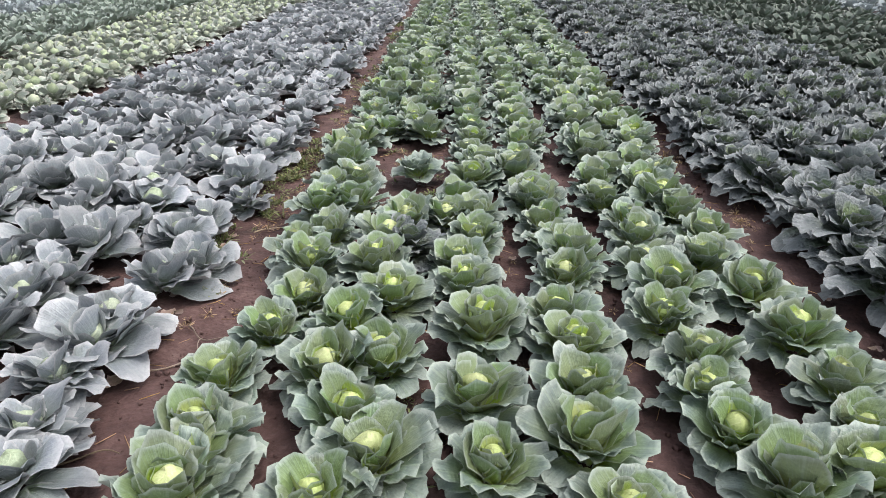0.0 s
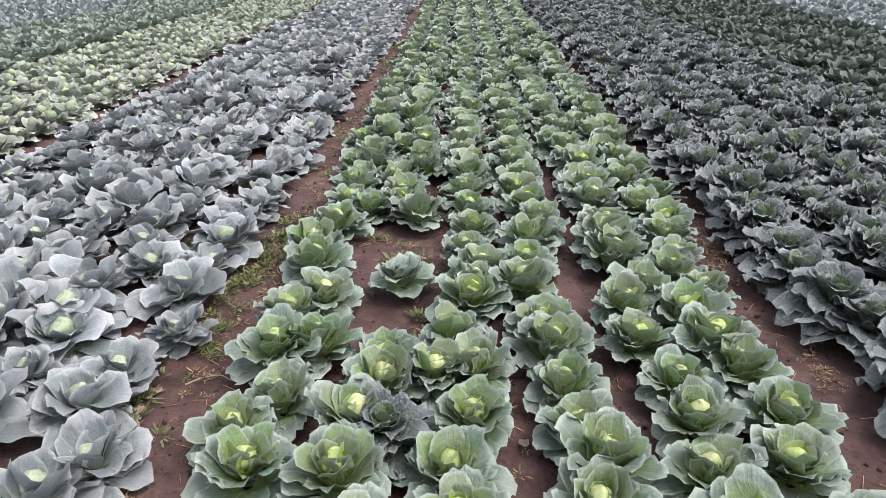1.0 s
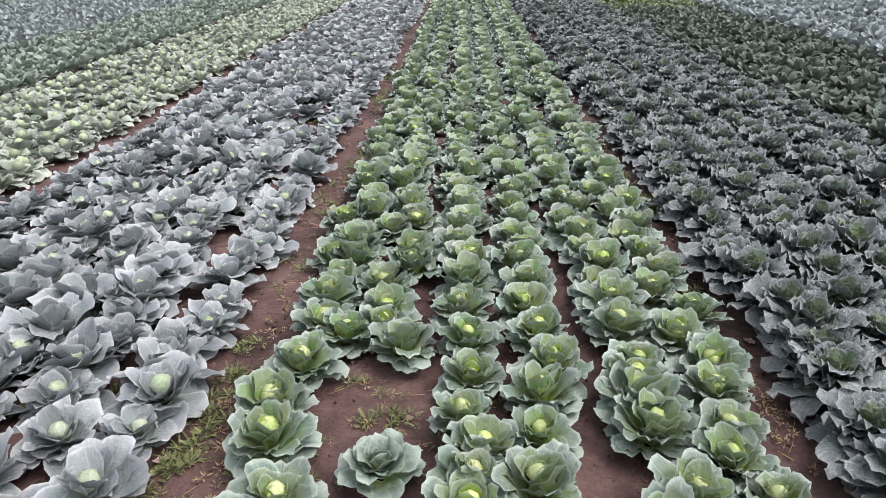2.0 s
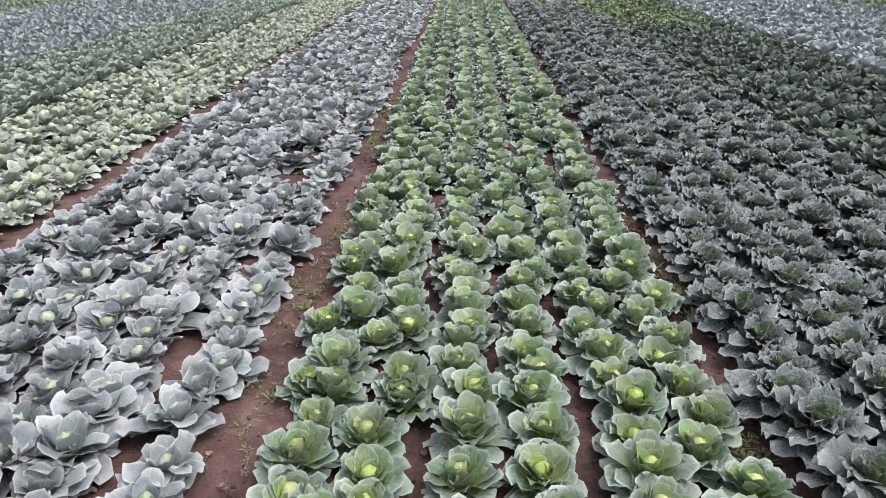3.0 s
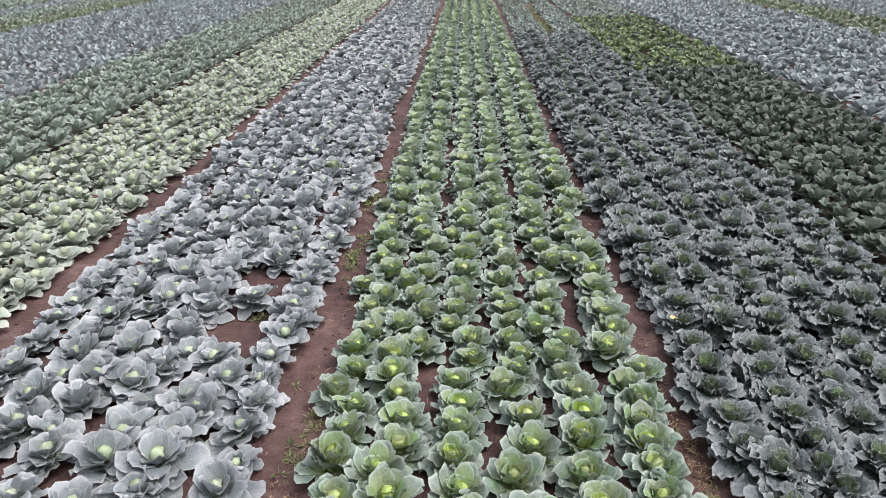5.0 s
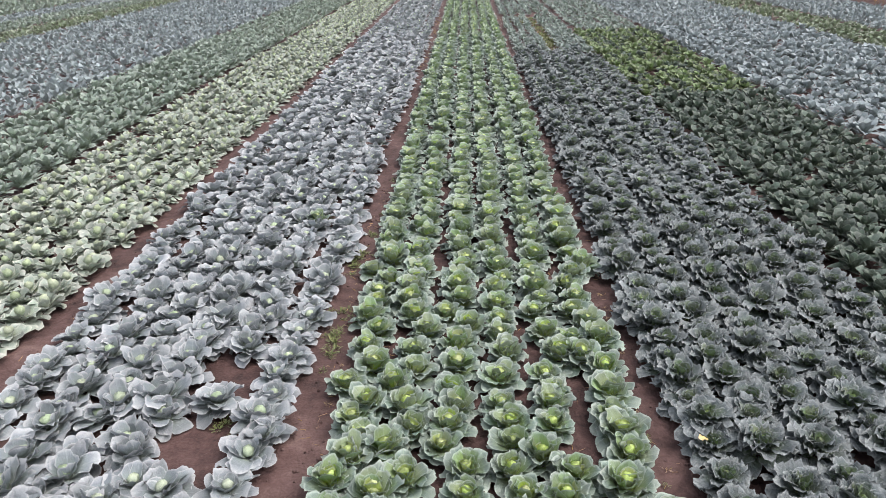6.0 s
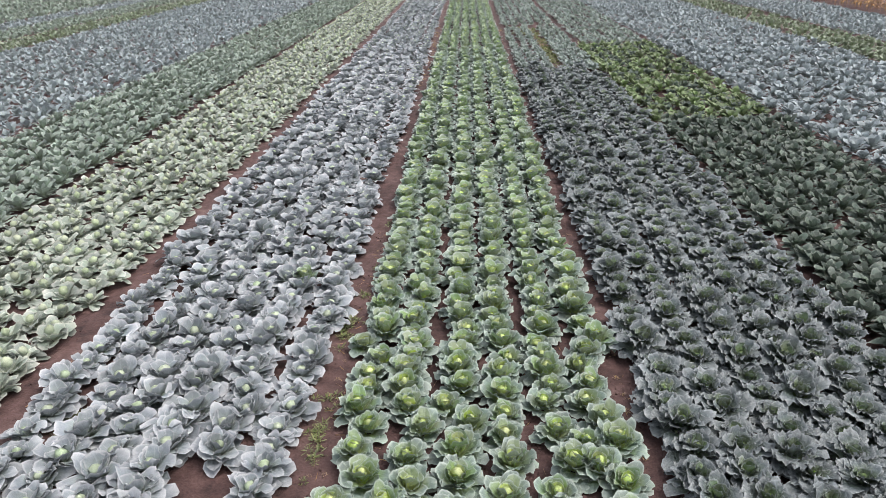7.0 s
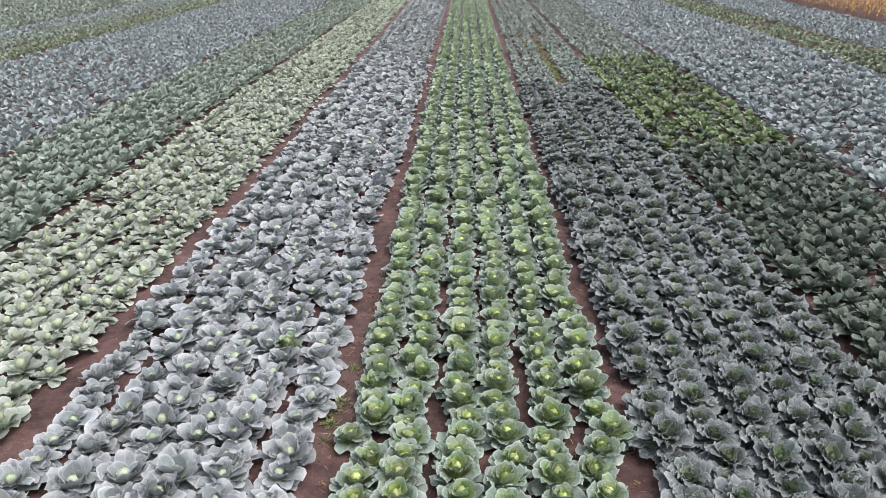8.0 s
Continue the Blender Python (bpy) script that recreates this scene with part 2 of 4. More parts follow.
def leaf(length, half, rise, fall, cup, ruffle, n, rings, rng, z0=0.05, waves=7.0, roll=0.0, frill=0.3, r0=0.02, stalk=0.3):
    """One round cabbage leaf as (verts, faces, blade attribute): rings of n points about its middle, the margin thrown into folds.
    It leaves the stem at r0, z0, climbs at `rise` degrees and ends at `fall` degrees."""
    v = np.linspace(0, 1, 13)
    ang = np.radians(rise + (fall - rise) * v ** 1.2)
    mid = (ang[1:] + ang[:-1]) / 2
    r = r0 + np.concatenate(([0], np.cumsum(np.cos(mid)))) * length / 12
    z = z0 + np.concatenate(([0], np.cumsum(np.sin(mid)))) * length / 12
    p = rng.uniform(0, 6.3, 5)
    th = np.tile(np.arange(n) / n * 2 * np.pi, rings)
    rho = np.repeat(((1.0,), (0.6, 1.0), (0.42, 0.78, 1.0))[rings - 1], n)
    th, rho = np.concatenate(([0.0], th)), np.concatenate(([0.0], rho))
    jag = np.tile(rng.normal(0, 1, n), rings)
    jag = np.concatenate(([0.0], jag))
    zig = np.concatenate(([0.0], np.tile((-1.0) ** np.arange(n), rings)))
    edge = rho ** 2.5 * np.clip(1.3 + np.cos(th), 0, 1)
    grow = 1 + edge * (0.05 * np.sin(3 * th + p[0]) + 0.035 * np.sin(waves * th + p[1]) + 0.015 * jag)
    co, si = np.cos(th), np.sin(th)
    co, si = np.sign(co) * np.abs(co) ** 0.82, np.sign(si) * np.abs(si) ** 0.86
    S = np.clip(0.5 + 0.5 * rho * co * grow, 0, 1.08)
    U = rho * si * grow
    side = half * 1.05 * U * (stalk + (1 - stalk) * np.sin(np.clip(S / 0.6, 0, 1) * np.pi / 2) ** 0.8)
    A, R, H = np.interp(S, v, ang), np.interp(S, v, r), np.interp(S, v, z)
    over = np.clip(S - 1, 0, 1) * length
    R, H = R + over * math.cos(ang[-1]), H + over * math.sin(ang[-1])
    fold = np.sin(waves * th + p[2]) + 0.45 * np.sin(round(0.6 * waves) * th + p[3]) + (0.3 if rings < 3 else 0.12) * jag + frill * zig
    lift = cup * half * (U ** 2 + 0.7 * (rho * np.clip(np.cos(th), 0, 1)) ** 2) + ruffle * half * edge * fold + 0.05 * half * np.sin(U * 4 + p[4]) * np.sin(S * 6 + p[3])
    lift = lift - 0.05 * half * np.exp(-(U / 0.14) ** 2)
    lift = lift + side * math.tan(radians(roll)) * S
    bend = rng.uniform(-0.16, 0.16) * length * S ** 2
    P = np.stack([R - np.sin(A) * lift, side + bend, np.maximum(H + np.cos(A) * lift, 0.012)], -1)
    k = np.arange(0, n, 2)
    F = [np.stack([np.zeros_like(k), 1 + k, 1 + (k + 1) % n, 1 + (k + 2) % n], -1)]
    k = np.arange(n)
    for i in range(rings - 1):
        a = 1 + i * n
        F.append(np.stack([a + k, a + n + k, a + n + (k + 1) % n, a + (k + 1) % n], -1))
    K = np.stack([S, U, np.full_like(S, rng.uniform()), rho], -1)
    return P, np.concatenate(F), K


def turned(shape, deg):
    P, F, K = shape
    c, s = math.cos(radians(deg)), math.sin(radians(deg))
    Q = np.stack([P[:, 0] * c - P[:, 1] * s, P[:, 0] * s + P[:, 1] * c, P[:, 2]], -1)
    return Q, F, K


def ball(radius, height, z, ns, nr, rng):
    """A closed cabbage head: a ball with the folds of the leaves wrapped round it."""
    a = np.arange(ns) / ns * 2 * np.pi
    p1, p2 = rng.uniform(0, 6.3, 2)
    P, K = [], []
    tint = rng.uniform()
    for i in range(nr + 1):
        t = math.pi * (0.001 + 0.899 * i / nr)
        fold = 1 + 0.12 * np.sin(2 * a + p1 + 3.0 * t) + 0.10 * np.tanh(3 * np.sin(a + p2 + 2.5 * t)) + 0.05 * np.sin(5 * a + p2)
        rr = radius * math.sin(t) * fold
        P.append(np.stack([rr * np.cos(a), rr * np.sin(a), np.full(ns, z + height * math.cos(t)) * 1.0 + 0.13 * radius * np.tanh(2.5 * np.sin(a + p1 + t)) * (1 - i / nr)], -1))
        K.append(np.stack([np.full(ns, i / nr), np.sin(a + t * 1.5 + p1) * 0.6, np.full(ns, tint)], -1))
    idx = np.arange(ns * (nr + 1)).reshape(nr + 1, ns)
    nx = np.roll(idx, -1, axis=1)
    F = np.stack([idx[:-1], idx[1:], nx[1:], nx[:-1]], -1).reshape(-1, 4)
    cap = np.array([[idx[0, k], idx[0, (k + 1) % ns], idx[0, (k + 2) % ns], idx[0, (k + 3) % ns]] for k in range(0, ns - 2, 2)])
    return np.concatenate(P), np.concatenate([F, cap[:1]]), np.concatenate(K)


def joined(shapes):
    P, F, K, o = [], [], [], 0
    for p, f, k in shapes:
        P.append(p), F.append(f + o), K.append(k)
        o += len(p)
    return np.concatenate(P), np.concatenate(F), np.concatenate(K)


def mesh_from(name, shape, material):
    P, F, K = shape
    me = bpy.data.meshes.new(name)
    me.vertices.add(len(P))
    me.vertices.foreach_set("co", P.astype(np.float32).ravel())
    me.loops.add(F.size)
    me.loops.foreach_set("vertex_index", F.astype(np.int32).ravel())
    me.polygons.add(len(F))
    me.polygons.foreach_set("loop_start", np.arange(0, F.size, 4, dtype=np.int32))
    me.polygons.foreach_set("use_smooth", np.ones(len(F), dtype=bool))
    if K.shape[1] == 3:
        K = np.concatenate([K, np.zeros((len(K), 1))], 1)
    me.attributes.new("blade", "FLOAT_COLOR", "POINT").data.foreach_set("color", K.astype(np.float32).ravel())
    me.materials.append(material)
    me.update(calc_edges=True)
    return me


# Each kind of plant: rings of leaves (count, length, half width, rise, fall, cup, ruffle, z0, colour run), then the head (radius, height, z).
KINDS = {
    "green": ([(10, 0.27, 0.090, 38, -26, 0.10, 0.13, 0.04, 1.0), (10, 0.28, 0.092, 58, 10, 0.20, 0.14, 0.06, 0.80), (8, 0.25, 0.088, 76, 40, 0.30, 0.13, 0.08, 0.52), (4, 0.18, 0.078, 86, 62, 0.42, 0.10, 0.10, 0.22)], (0.060, 0.058, 0.22)),
    "silver": ([(10, 0.31, 0.100, 24, -18, 0.16, 0.12, 0.05, 1.0), (9, 0.27, 0.096, 44, 6, 0.28, 0.13, 0.08, 0.95), (6, 0.205, 0.086, 62, 34, 0.42, 0.11, 0.09, 0.85)], (0.064, 0.058, 0.185)),
    "savoy": ([(11, 0.33, 0.086, 34, -34, 0.02, 0.15, 0.07, 1.0), (11, 0.28, 0.084, 52, -8, 0.10, 0.16, 0.12, 1.0), (9, 0.225, 0.074, 70, 14, 0.2, 0.17, 0.15, 0.88), (5, 0.16, 0.060, 84, 44, 0.3, 0.15, 0.17, 0.36)], (0.042, 0.046, 0.23)),
    "pale": ([(11, 0.25, 0.070, 26, -22, 0.15, 0.16, 0.04, 1.0), (9, 0.215, 0.068, 48, 4, 0.26, 0.16, 0.06, 0.9)], (0.062, 0.058, 0.18)),
    "loose": ([(10, 0.29, 0.066, 42, -14, 0.15, 0.2, 0.06, 1.0), (9, 0.27, 0.062, 62, 16, 0.22, 0.2, 0.10, 0.9), (5, 0.21, 0.054, 80, 45, 0.3, 0.18, 0.12, 0.7)], None),
    "open": ([(8, 0.24, 0.095, 36, -14, 0.2, 0.12, 0.05, 1.0), (8, 0.24, 0.09, 58, 12, 0.3, 0.12, 0.08, 1.0), (6, 0.20, 0.08, 74, 40, 0.4, 0.12, 0.10, 1.0), (5, 0.15, 0.065, 86, 60, 0.45, 0.1, 0.12, 0.85)], None),
}
FRILL = {"silver": 0.4, "green": 0.7, "savoy": 1.2}
WAVES = {"silver": 6.0, "green": 8.0, "savoy": 10.0}
MESS = {"silver": 2.0, "green": 1.15, "savoy": 1.3, "pale": 1.9}


def plant_shapes(kind, rng, n, folds, thin=1.0):
    """The outer leaves one by one, the close inner leaves, and the head."""
    rings, head = KINDS[kind]
    fine = folds == 3
    outer, inner, turn, mess = [], [], rng.uniform(0, 360), MESS.get(kind, 1.2)
    for ring, (count, length, half, rise, fall, cup, ruffle, z0, run) in enumerate(rings):
        count = max(2, round(count * thin))
        if ring == 2 and folds == 3:
            n, folds = 14, 2
        turn += 360 / count / 2
        for i in range(count):
            k = rng.uniform(0.95 - 0.12 * mess, 1.05 + 0.1 * mess)
            w = half * rng.uniform(0.88, 1.12) / (0.55 + 0.45 * thin)
            s = leaf(length * k, w, rise + mess * rng.uniform(-9, 9), fall + mess * rng.uniform(-20, 20), cup * rng.uniform(0.5, 1.4), ruffle * rng.uniform(0.7, 1.4), n, folds, rng, z0, min(WAVES.get(kind, 6.0), n // 2.5), mess * rng.uniform(-16, 16), FRILL.get(kind, 0.4) * (0.4 if fine else 1.0))
            s[2][:, 0] *= run
            (outer if ring < 2 else inner).append(turned(s, turn + 360 / count * i + mess * rng.uniform(-13, 13)))
    return outer, inner, (ball(*head, 12, 6, rng) if head and fine else ball(*head, 6, 3 if n > 6 else 2, rng) if head else None)


# ---- single plants: a stem with each leaf and the head as parts ----
def plant_thing(name, kind, leaf_mat, head_mat, rng, fine):
    thing = new(name)
    outer, inner, head = plant_shapes(kind, rng, *fine)
    for s in outer:
        new("leaf", mesh_from("leaf", s, leaf_mat)).parent = thing
    if inner:
        new("inner_leaves", mesh_from("inner_leaves", joined(inner), leaf_mat)).parent = thing
    if head is not None:
        new("head", mesh_from("head", head, head_mat)).parent = thing
    return thing


def place_plants(name, kind, leaf_mat, head_mat, spots, label, category, group, seed, variants=8, fine=(20, 3)):
    """spots: (x, y, size). The first plants are built, the others are turned copies of them."""
    rng = np.random.default_rng(seed)
    made = []
    for i, (x, y, size) in enumerate(spots):
        turn = rng.uniform(0, 360)
        m = pose(x, y, 0, rng.uniform(-7, 7), rng.uniform(-7, 7), turn) @ Matrix.Diagonal((size, size, size * rng.uniform(0.9, 1.12), 1))
        if len(made) < variants:
            ob = plant_thing(name, kind, leaf_mat, head_mat, rng, fine)
            ob.matrix_basis = m
            made.append(ob)
            tagged(ob, label, category, group)
        else:
            src = made[int(rng.integers(variants))]
            keep = src.matrix_basis.copy()
            src.matrix_basis = Matrix.Identity(4)
            copy_thing(src, m)
            src.matrix_basis = keep


def scatter(name, kind, leaf_mat, head_mat, spots, label, category, seed, level):
    """Many far plants of one kind as one mesh; level 0 to 5, from fine to coarse."""
    if len(spots) == 0:
        return
    rng = np.random.default_rng(seed)
    n, folds, thin = (({"savoy": 18}.get(kind, 16), 2, 1.0), (10, 2, 0.95), (8, 1, 1.0), (6, 1, 0.8), (4, 1, 0.5), (4, 1, 0.32))[level]
    kinds = [plant_shapes(kind, rng, n, folds, thin) for _ in range(16)]
    bare = kind == "savoy" and level > 0
    leaf_set, head_set = [], []
    for x, y, size in spots:
        outer, inner, head = kinds[int(rng.integers(16))]
        a, tint = rng.uniform(0, 6.283), rng.uniform()
        c, s, h = math.cos(a) * size, math.sin(a) * size, size * rng.uniform(0.85, 1.15)
        for shape, out in ((joined(outer + inner), leaf_set), (head, head_set)):
            if shape is None or (bare and out is head_set):
                continue
            P, F, K = shape
            Q = np.stack([P[:, 0] * c - P[:, 1] * s + x, P[:, 0] * s + P[:, 1] * c + y, P[:, 2] * h], -1)
            J = K.copy()
            J[:, 2] = (J[:, 2] + tint) % 1
            out.append((Q, F, J))
    thing = new(name, mesh_from(name, joined(leaf_set), leaf_mat))
    tagged(thing, label, category, kind="stuff")
    if head_set:
        heads = new("heads", mesh_from("heads", joined(head_set), head_mat))
        heads.parent = thing
        heads["kind"] = "stuff"


def drill(rows, y0, y1, gap, seed, wander=0.05, skip=0.04, size=1.0, first=1.0):
    """Spots along seed rows at the given x places."""
    rng = np.random.default_rng(seed)
    spots = []
    for x in rows:
        y = y0 + rng.uniform(0, gap) * first
        while y < y1:
            if rng.uniform() > skip and abs(x) < 0.66 * y + 7:
                spots.append((x + rng.normal(0, wander), y + rng.normal(0, gap * 0.08), size * rng.uniform(0.85, 1.15)))
            y += gap
    return spots


def standing(rows, seed, lo, hi):
    rng = np.random.default_rng(seed)
    return [(x + off / 100, y, rng.uniform(lo, hi)) for x, plants in rows.items() for off, y in plants]


def between(spots, y0, y1):
    return [s for s in spots if y0 <= s[1] < y1]


# ---- ground ----
def ground():
    xs = np.concatenate(([-900, -200, -70], np.arange(-10, 10.01, 0.18), [70, 200, 900]))
    ys = np.concatenate(([-900, -100, -10], np.arange(0, 30.01, 0.18), np.arange(32, 121, 3.0), [200, 500, 1500]))
    X, Y = np.meshgrid(xs, ys)
    Z = np.array([[0.035 * noise.noise((x * 2.2, y * 2.2, 0)) + 0.02 * noise.noise((x * 7, y * 7, 3)) for x in xs] for y in ys]) - 0.01
    idx = np.arange(X.size).reshape(X.shape)
    F = np.stack([idx[:-1, :-1], idx[:-1, 1:], idx[1:, 1:], idx[1:, :-1]], -1).reshape(-1, 4)
    P = np.stack([X, Y, Z], -1).reshape(-1, 3)
    tagged(new("ground", mesh_from("ground", (P, F, np.zeros_like(P)), SOIL)), "red-brown bare field soil with clods and scattered straw", "soil", kind="structure")


ground()

FAR = 110.0
GREEN_END, MIDWAY, END_1, END_2 = 13.0, 21.0, 30.0, 48.0

# ---- middle bed: six rows of green cabbages ----
# For each seed row at its x: how many centimetres each plant stands off the row, and its y.
GREEN_ROWS = {
    -1.17: [(-5, 2.00), (0, 2.20), (-4, 2.44), (-9, 2.89), (4, 3.38), (18, 3.76), (8, 4.23), (-6, 4.52), (13, 4.81), (0, 5.31), (23, 5.36), (-7, 5.78), (13, 6.08), (-4, 6.59), (-10, 6.93), (0, 7.44), (25, 7.86), (6, 8.06), (1, 8.44), (8, 8.82), (14, 9.20), (-9, 9.36), (15, 9.55), (3, 9.87), (-11, 10.27), (19, 10.46), (12, 10.93), (0, 11.40), (1, 11.64), (9, 12.07), (-3, 12.50), (7, 12.90), (8, 13.30), (-14, 13.58), (0, 14.00), (-6, 14.42), (7, 14.75), (17, 15.06), (2, 15.34), (16, 15.62), (-14, 16.05), (15, 16.41), (-1, 16.86), (9, 17.31), (-8, 17.65), (0, 17.99), (-3, 18.34), (11, 18.68), (-22, 19.20), (6, 19.53), (-1, 19.86), (-4, 20.28)],
    -0.60: [(0, 2.04), (18, 2.29), (1, 2.58), (-11, 2.94), (16, 3.04), (-10, 3.47), (12, 3.75), (-2, 4.19), (1, 4.58), (15, 4.97), (13, 5.24), (19, 7.67), (-2, 7.96), (-3, 8.24), (-6, 8.66), (17, 9.09), (15, 9.34), (-15, 10.02), (12, 10.21), (4, 10.54), (-1, 11.00), (-13, 11.45), (-4, 11.75), (-3, 12.04), (-12, 12.34), (0, 12.72), (3, 13.09), (-4, 13.47), (-14, 13.83), (-17, 14.19), (12, 14.42), (-13, 14.88), (14, 15.20), (5, 15.55), (-15, 16.01), (11, 16.28), (3, 16.73), (19, 17.27), (-1, 17.64), (-9, 18.02), (-9, 18.39), (-6, 18.73), (0, 19.07), (-7, 19.40), (-9, 19.73), (-4, 20.15), (4, 20.57)],
    0.02: [(8, 2.23), (2, 2.69), (5, 3.36), (-1, 3.89), (-6, 4.24), (4, 4.64), (-18, 5.07), (7, 5.13), (-8, 5.50), (5, 6.01), (5, 6.24), (13, 6.49), (1, 6.82), (6, 7.28), (7, 7.75), (1, 8.22), (4, 8.71), (9, 9.20), (-6, 9.53), (-2, 9.86), (8, 10.12), (3, 10.47), (3, 10.81), (-4, 11.13), (-11, 11.44), (9, 11.79), (-3, 12.12), (-9, 12.53), (-4, 12.93), (-2, 13.33), (-8, 13.73), (11, 14.23), (11, 14.54), (-16, 14.92), (-8, 15.24), (1, 15.56), (-6, 15.87), (0, 16.40), (0, 16.85), (15, 17.29), (-17, 17.69), (4, 18.08), (-2, 18.47), (-2, 18.81), (6, 19.16), (11, 19.50), (4, 19.85), (-4, 20.19), (4, 20.61)],
    0.60: [(0, 2.01), (-8, 2.37), (-4, 2.75), (-4, 3.18), (-8, 3.51), (5, 4.00), (12, 4.28), (5, 4.56), (1, 4.93), (-4, 5.31), (-5, 5.63), (-14, 6.17), (-8, 6.64), (-1, 7.01), (6, 7.37), (3, 7.84), (-5, 8.27), (5, 8.71), (-5, 9.14), (4, 9.43), (-2, 9.72), (2, 10.20), (-2, 10.62), (1, 11.00), (17, 11.26), (2, 11.78), (-10, 12.31), (8, 12.68), (6, 13.15), (-14, 13.61), (1, 13.90), (9, 14.19), (-2, 14.54), (4, 14.96), (2, 15.28), (-7, 15.59), (-6, 16.15), (4, 16.65), (-2, 17.08), (0, 17.51), (-2, 17.92), (-3, 18.31), (10, 18.70), (3, 19.15), (-2, 19.49), (-11, 19.83), (-3, 20.17), (-4, 20.59)],
    1.22: [(10, 2.08), (-2, 2.45), (-6, 2.74), (1, 3.04), (-8, 3.46), (7, 3.82), (0, 4.21), (3, 4.59), (4, 4.97), (-9, 5.42), (-7, 5.87), (10, 6.12), (-1, 6.65), (2, 6.90), (1, 7.18), (7, 7.46), (4, 7.92), (6, 8.29), (4, 8.66), (11, 9.04), (4, 9.34), (2, 9.72), (-9, 10.12), (10, 10.48), (-3, 10.75), (3, 11.14), (-5, 11.53), (-1, 11.96), (-9, 12.30), (-6, 12.82), (0, 13.16), (-1, 13.50), (-9, 13.78), (-14, 14.14), (0, 14.50), (-31, 14.74), (-13, 15.29), (-12, 15.62), (-8, 15.88), (-13, 16.21), (10, 16.64), (-2, 17.20), (-13, 17.75), (0, 18.07), (-3, 18.39), (-5, 18.71), (-10, 19.03), (3, 19.44), (-2, 19.86), (5, 20.27)],
    1.78: [(-17, 2.18), (-2, 2.49), (5, 2.81), (2, 3.26), (-1, 3.77), (-16, 4.24), (-3, 4.66), (-8, 5.09), (-18, 5.35), (-23, 5.73), (-2, 6.05), (-13, 6.39), (-5, 6.70), (-2, 7.05), (5, 7.39), (-12, 7.77), (17, 8.15), (-10, 8.50), (7, 8.85), (-4, 9.20), (-8, 9.59), (4, 9.86), (-8, 10.27), (15, 10.74), (-22, 11.06), (3, 11.38), (9, 11.70), (-4, 12.08), (-3, 12.40), (0, 12.72), (-2, 13.01), (4, 13.30), (-2, 13.63), (19, 13.97), (-10, 14.31), (3, 14.79), (3, 15.11), (-2, 15.43), (3, 15.85), (5, 16.32), (-19, 16.57), (10, 16.98), (-27, 16.98), (0, 17.38), (-15, 17.77), (-4, 18.13), (-14, 18.49), (1, 18.85), (22, 19.22), (8, 19.67), (2, 20.13), (-4, 20.55)],
}
near = [(x, y, k * (1.06 + 0.05 * min(1, max(0, (y - 6) / 5)))) for x, y, k in standing(GREEN_ROWS, 5, 0.86, 1.08)]
far = [(-2.72, 21.3, 1.0)] + [p for x, plants in GREEN_ROWS.items() for p in drill([x], plants[-1][1] + 0.3, FAR, 0.39, round(900 + x * 100), skip=0.02, size=1.1, first=0.1)]
far = [(x, y, k * (1 + 0.1 * min(1, max(0, (y - 22) / 8)))) for x, y, k in far]
for seed, a, b, fine in ((1, 0, 8.2, (20, 3)), (9, 8.2, GREEN_END, (16, 2))):
    place_plants("green_cabbage", "green", GREEN, HEART, between(near, a, b), "blue-green cabbage with ruffled leaves and yellow-green heart in soil", "cabbage", "green cabbages in the middle bed", seed, 10, fine)
place_plants("open_cabbage", "open", GREEN, HEART, [(-0.47, 6.36, 1.02)], "young open blue-green cabbage without a heart", "cabbage", "", 6, 1)
for k, (a, b) in enumerate(((GREEN_END, MIDWAY), (MIDWAY, END_1), (END_1, END_2), (END_2, FAR))):
    scatter("green_cabbage_rows", "green", GREEN, HEART, between(near + far, a, b), "rows of blue-green cabbages with yellow-green hearts", "cabbage rows", 20 + k, (0, 1, 2, 4)[k])

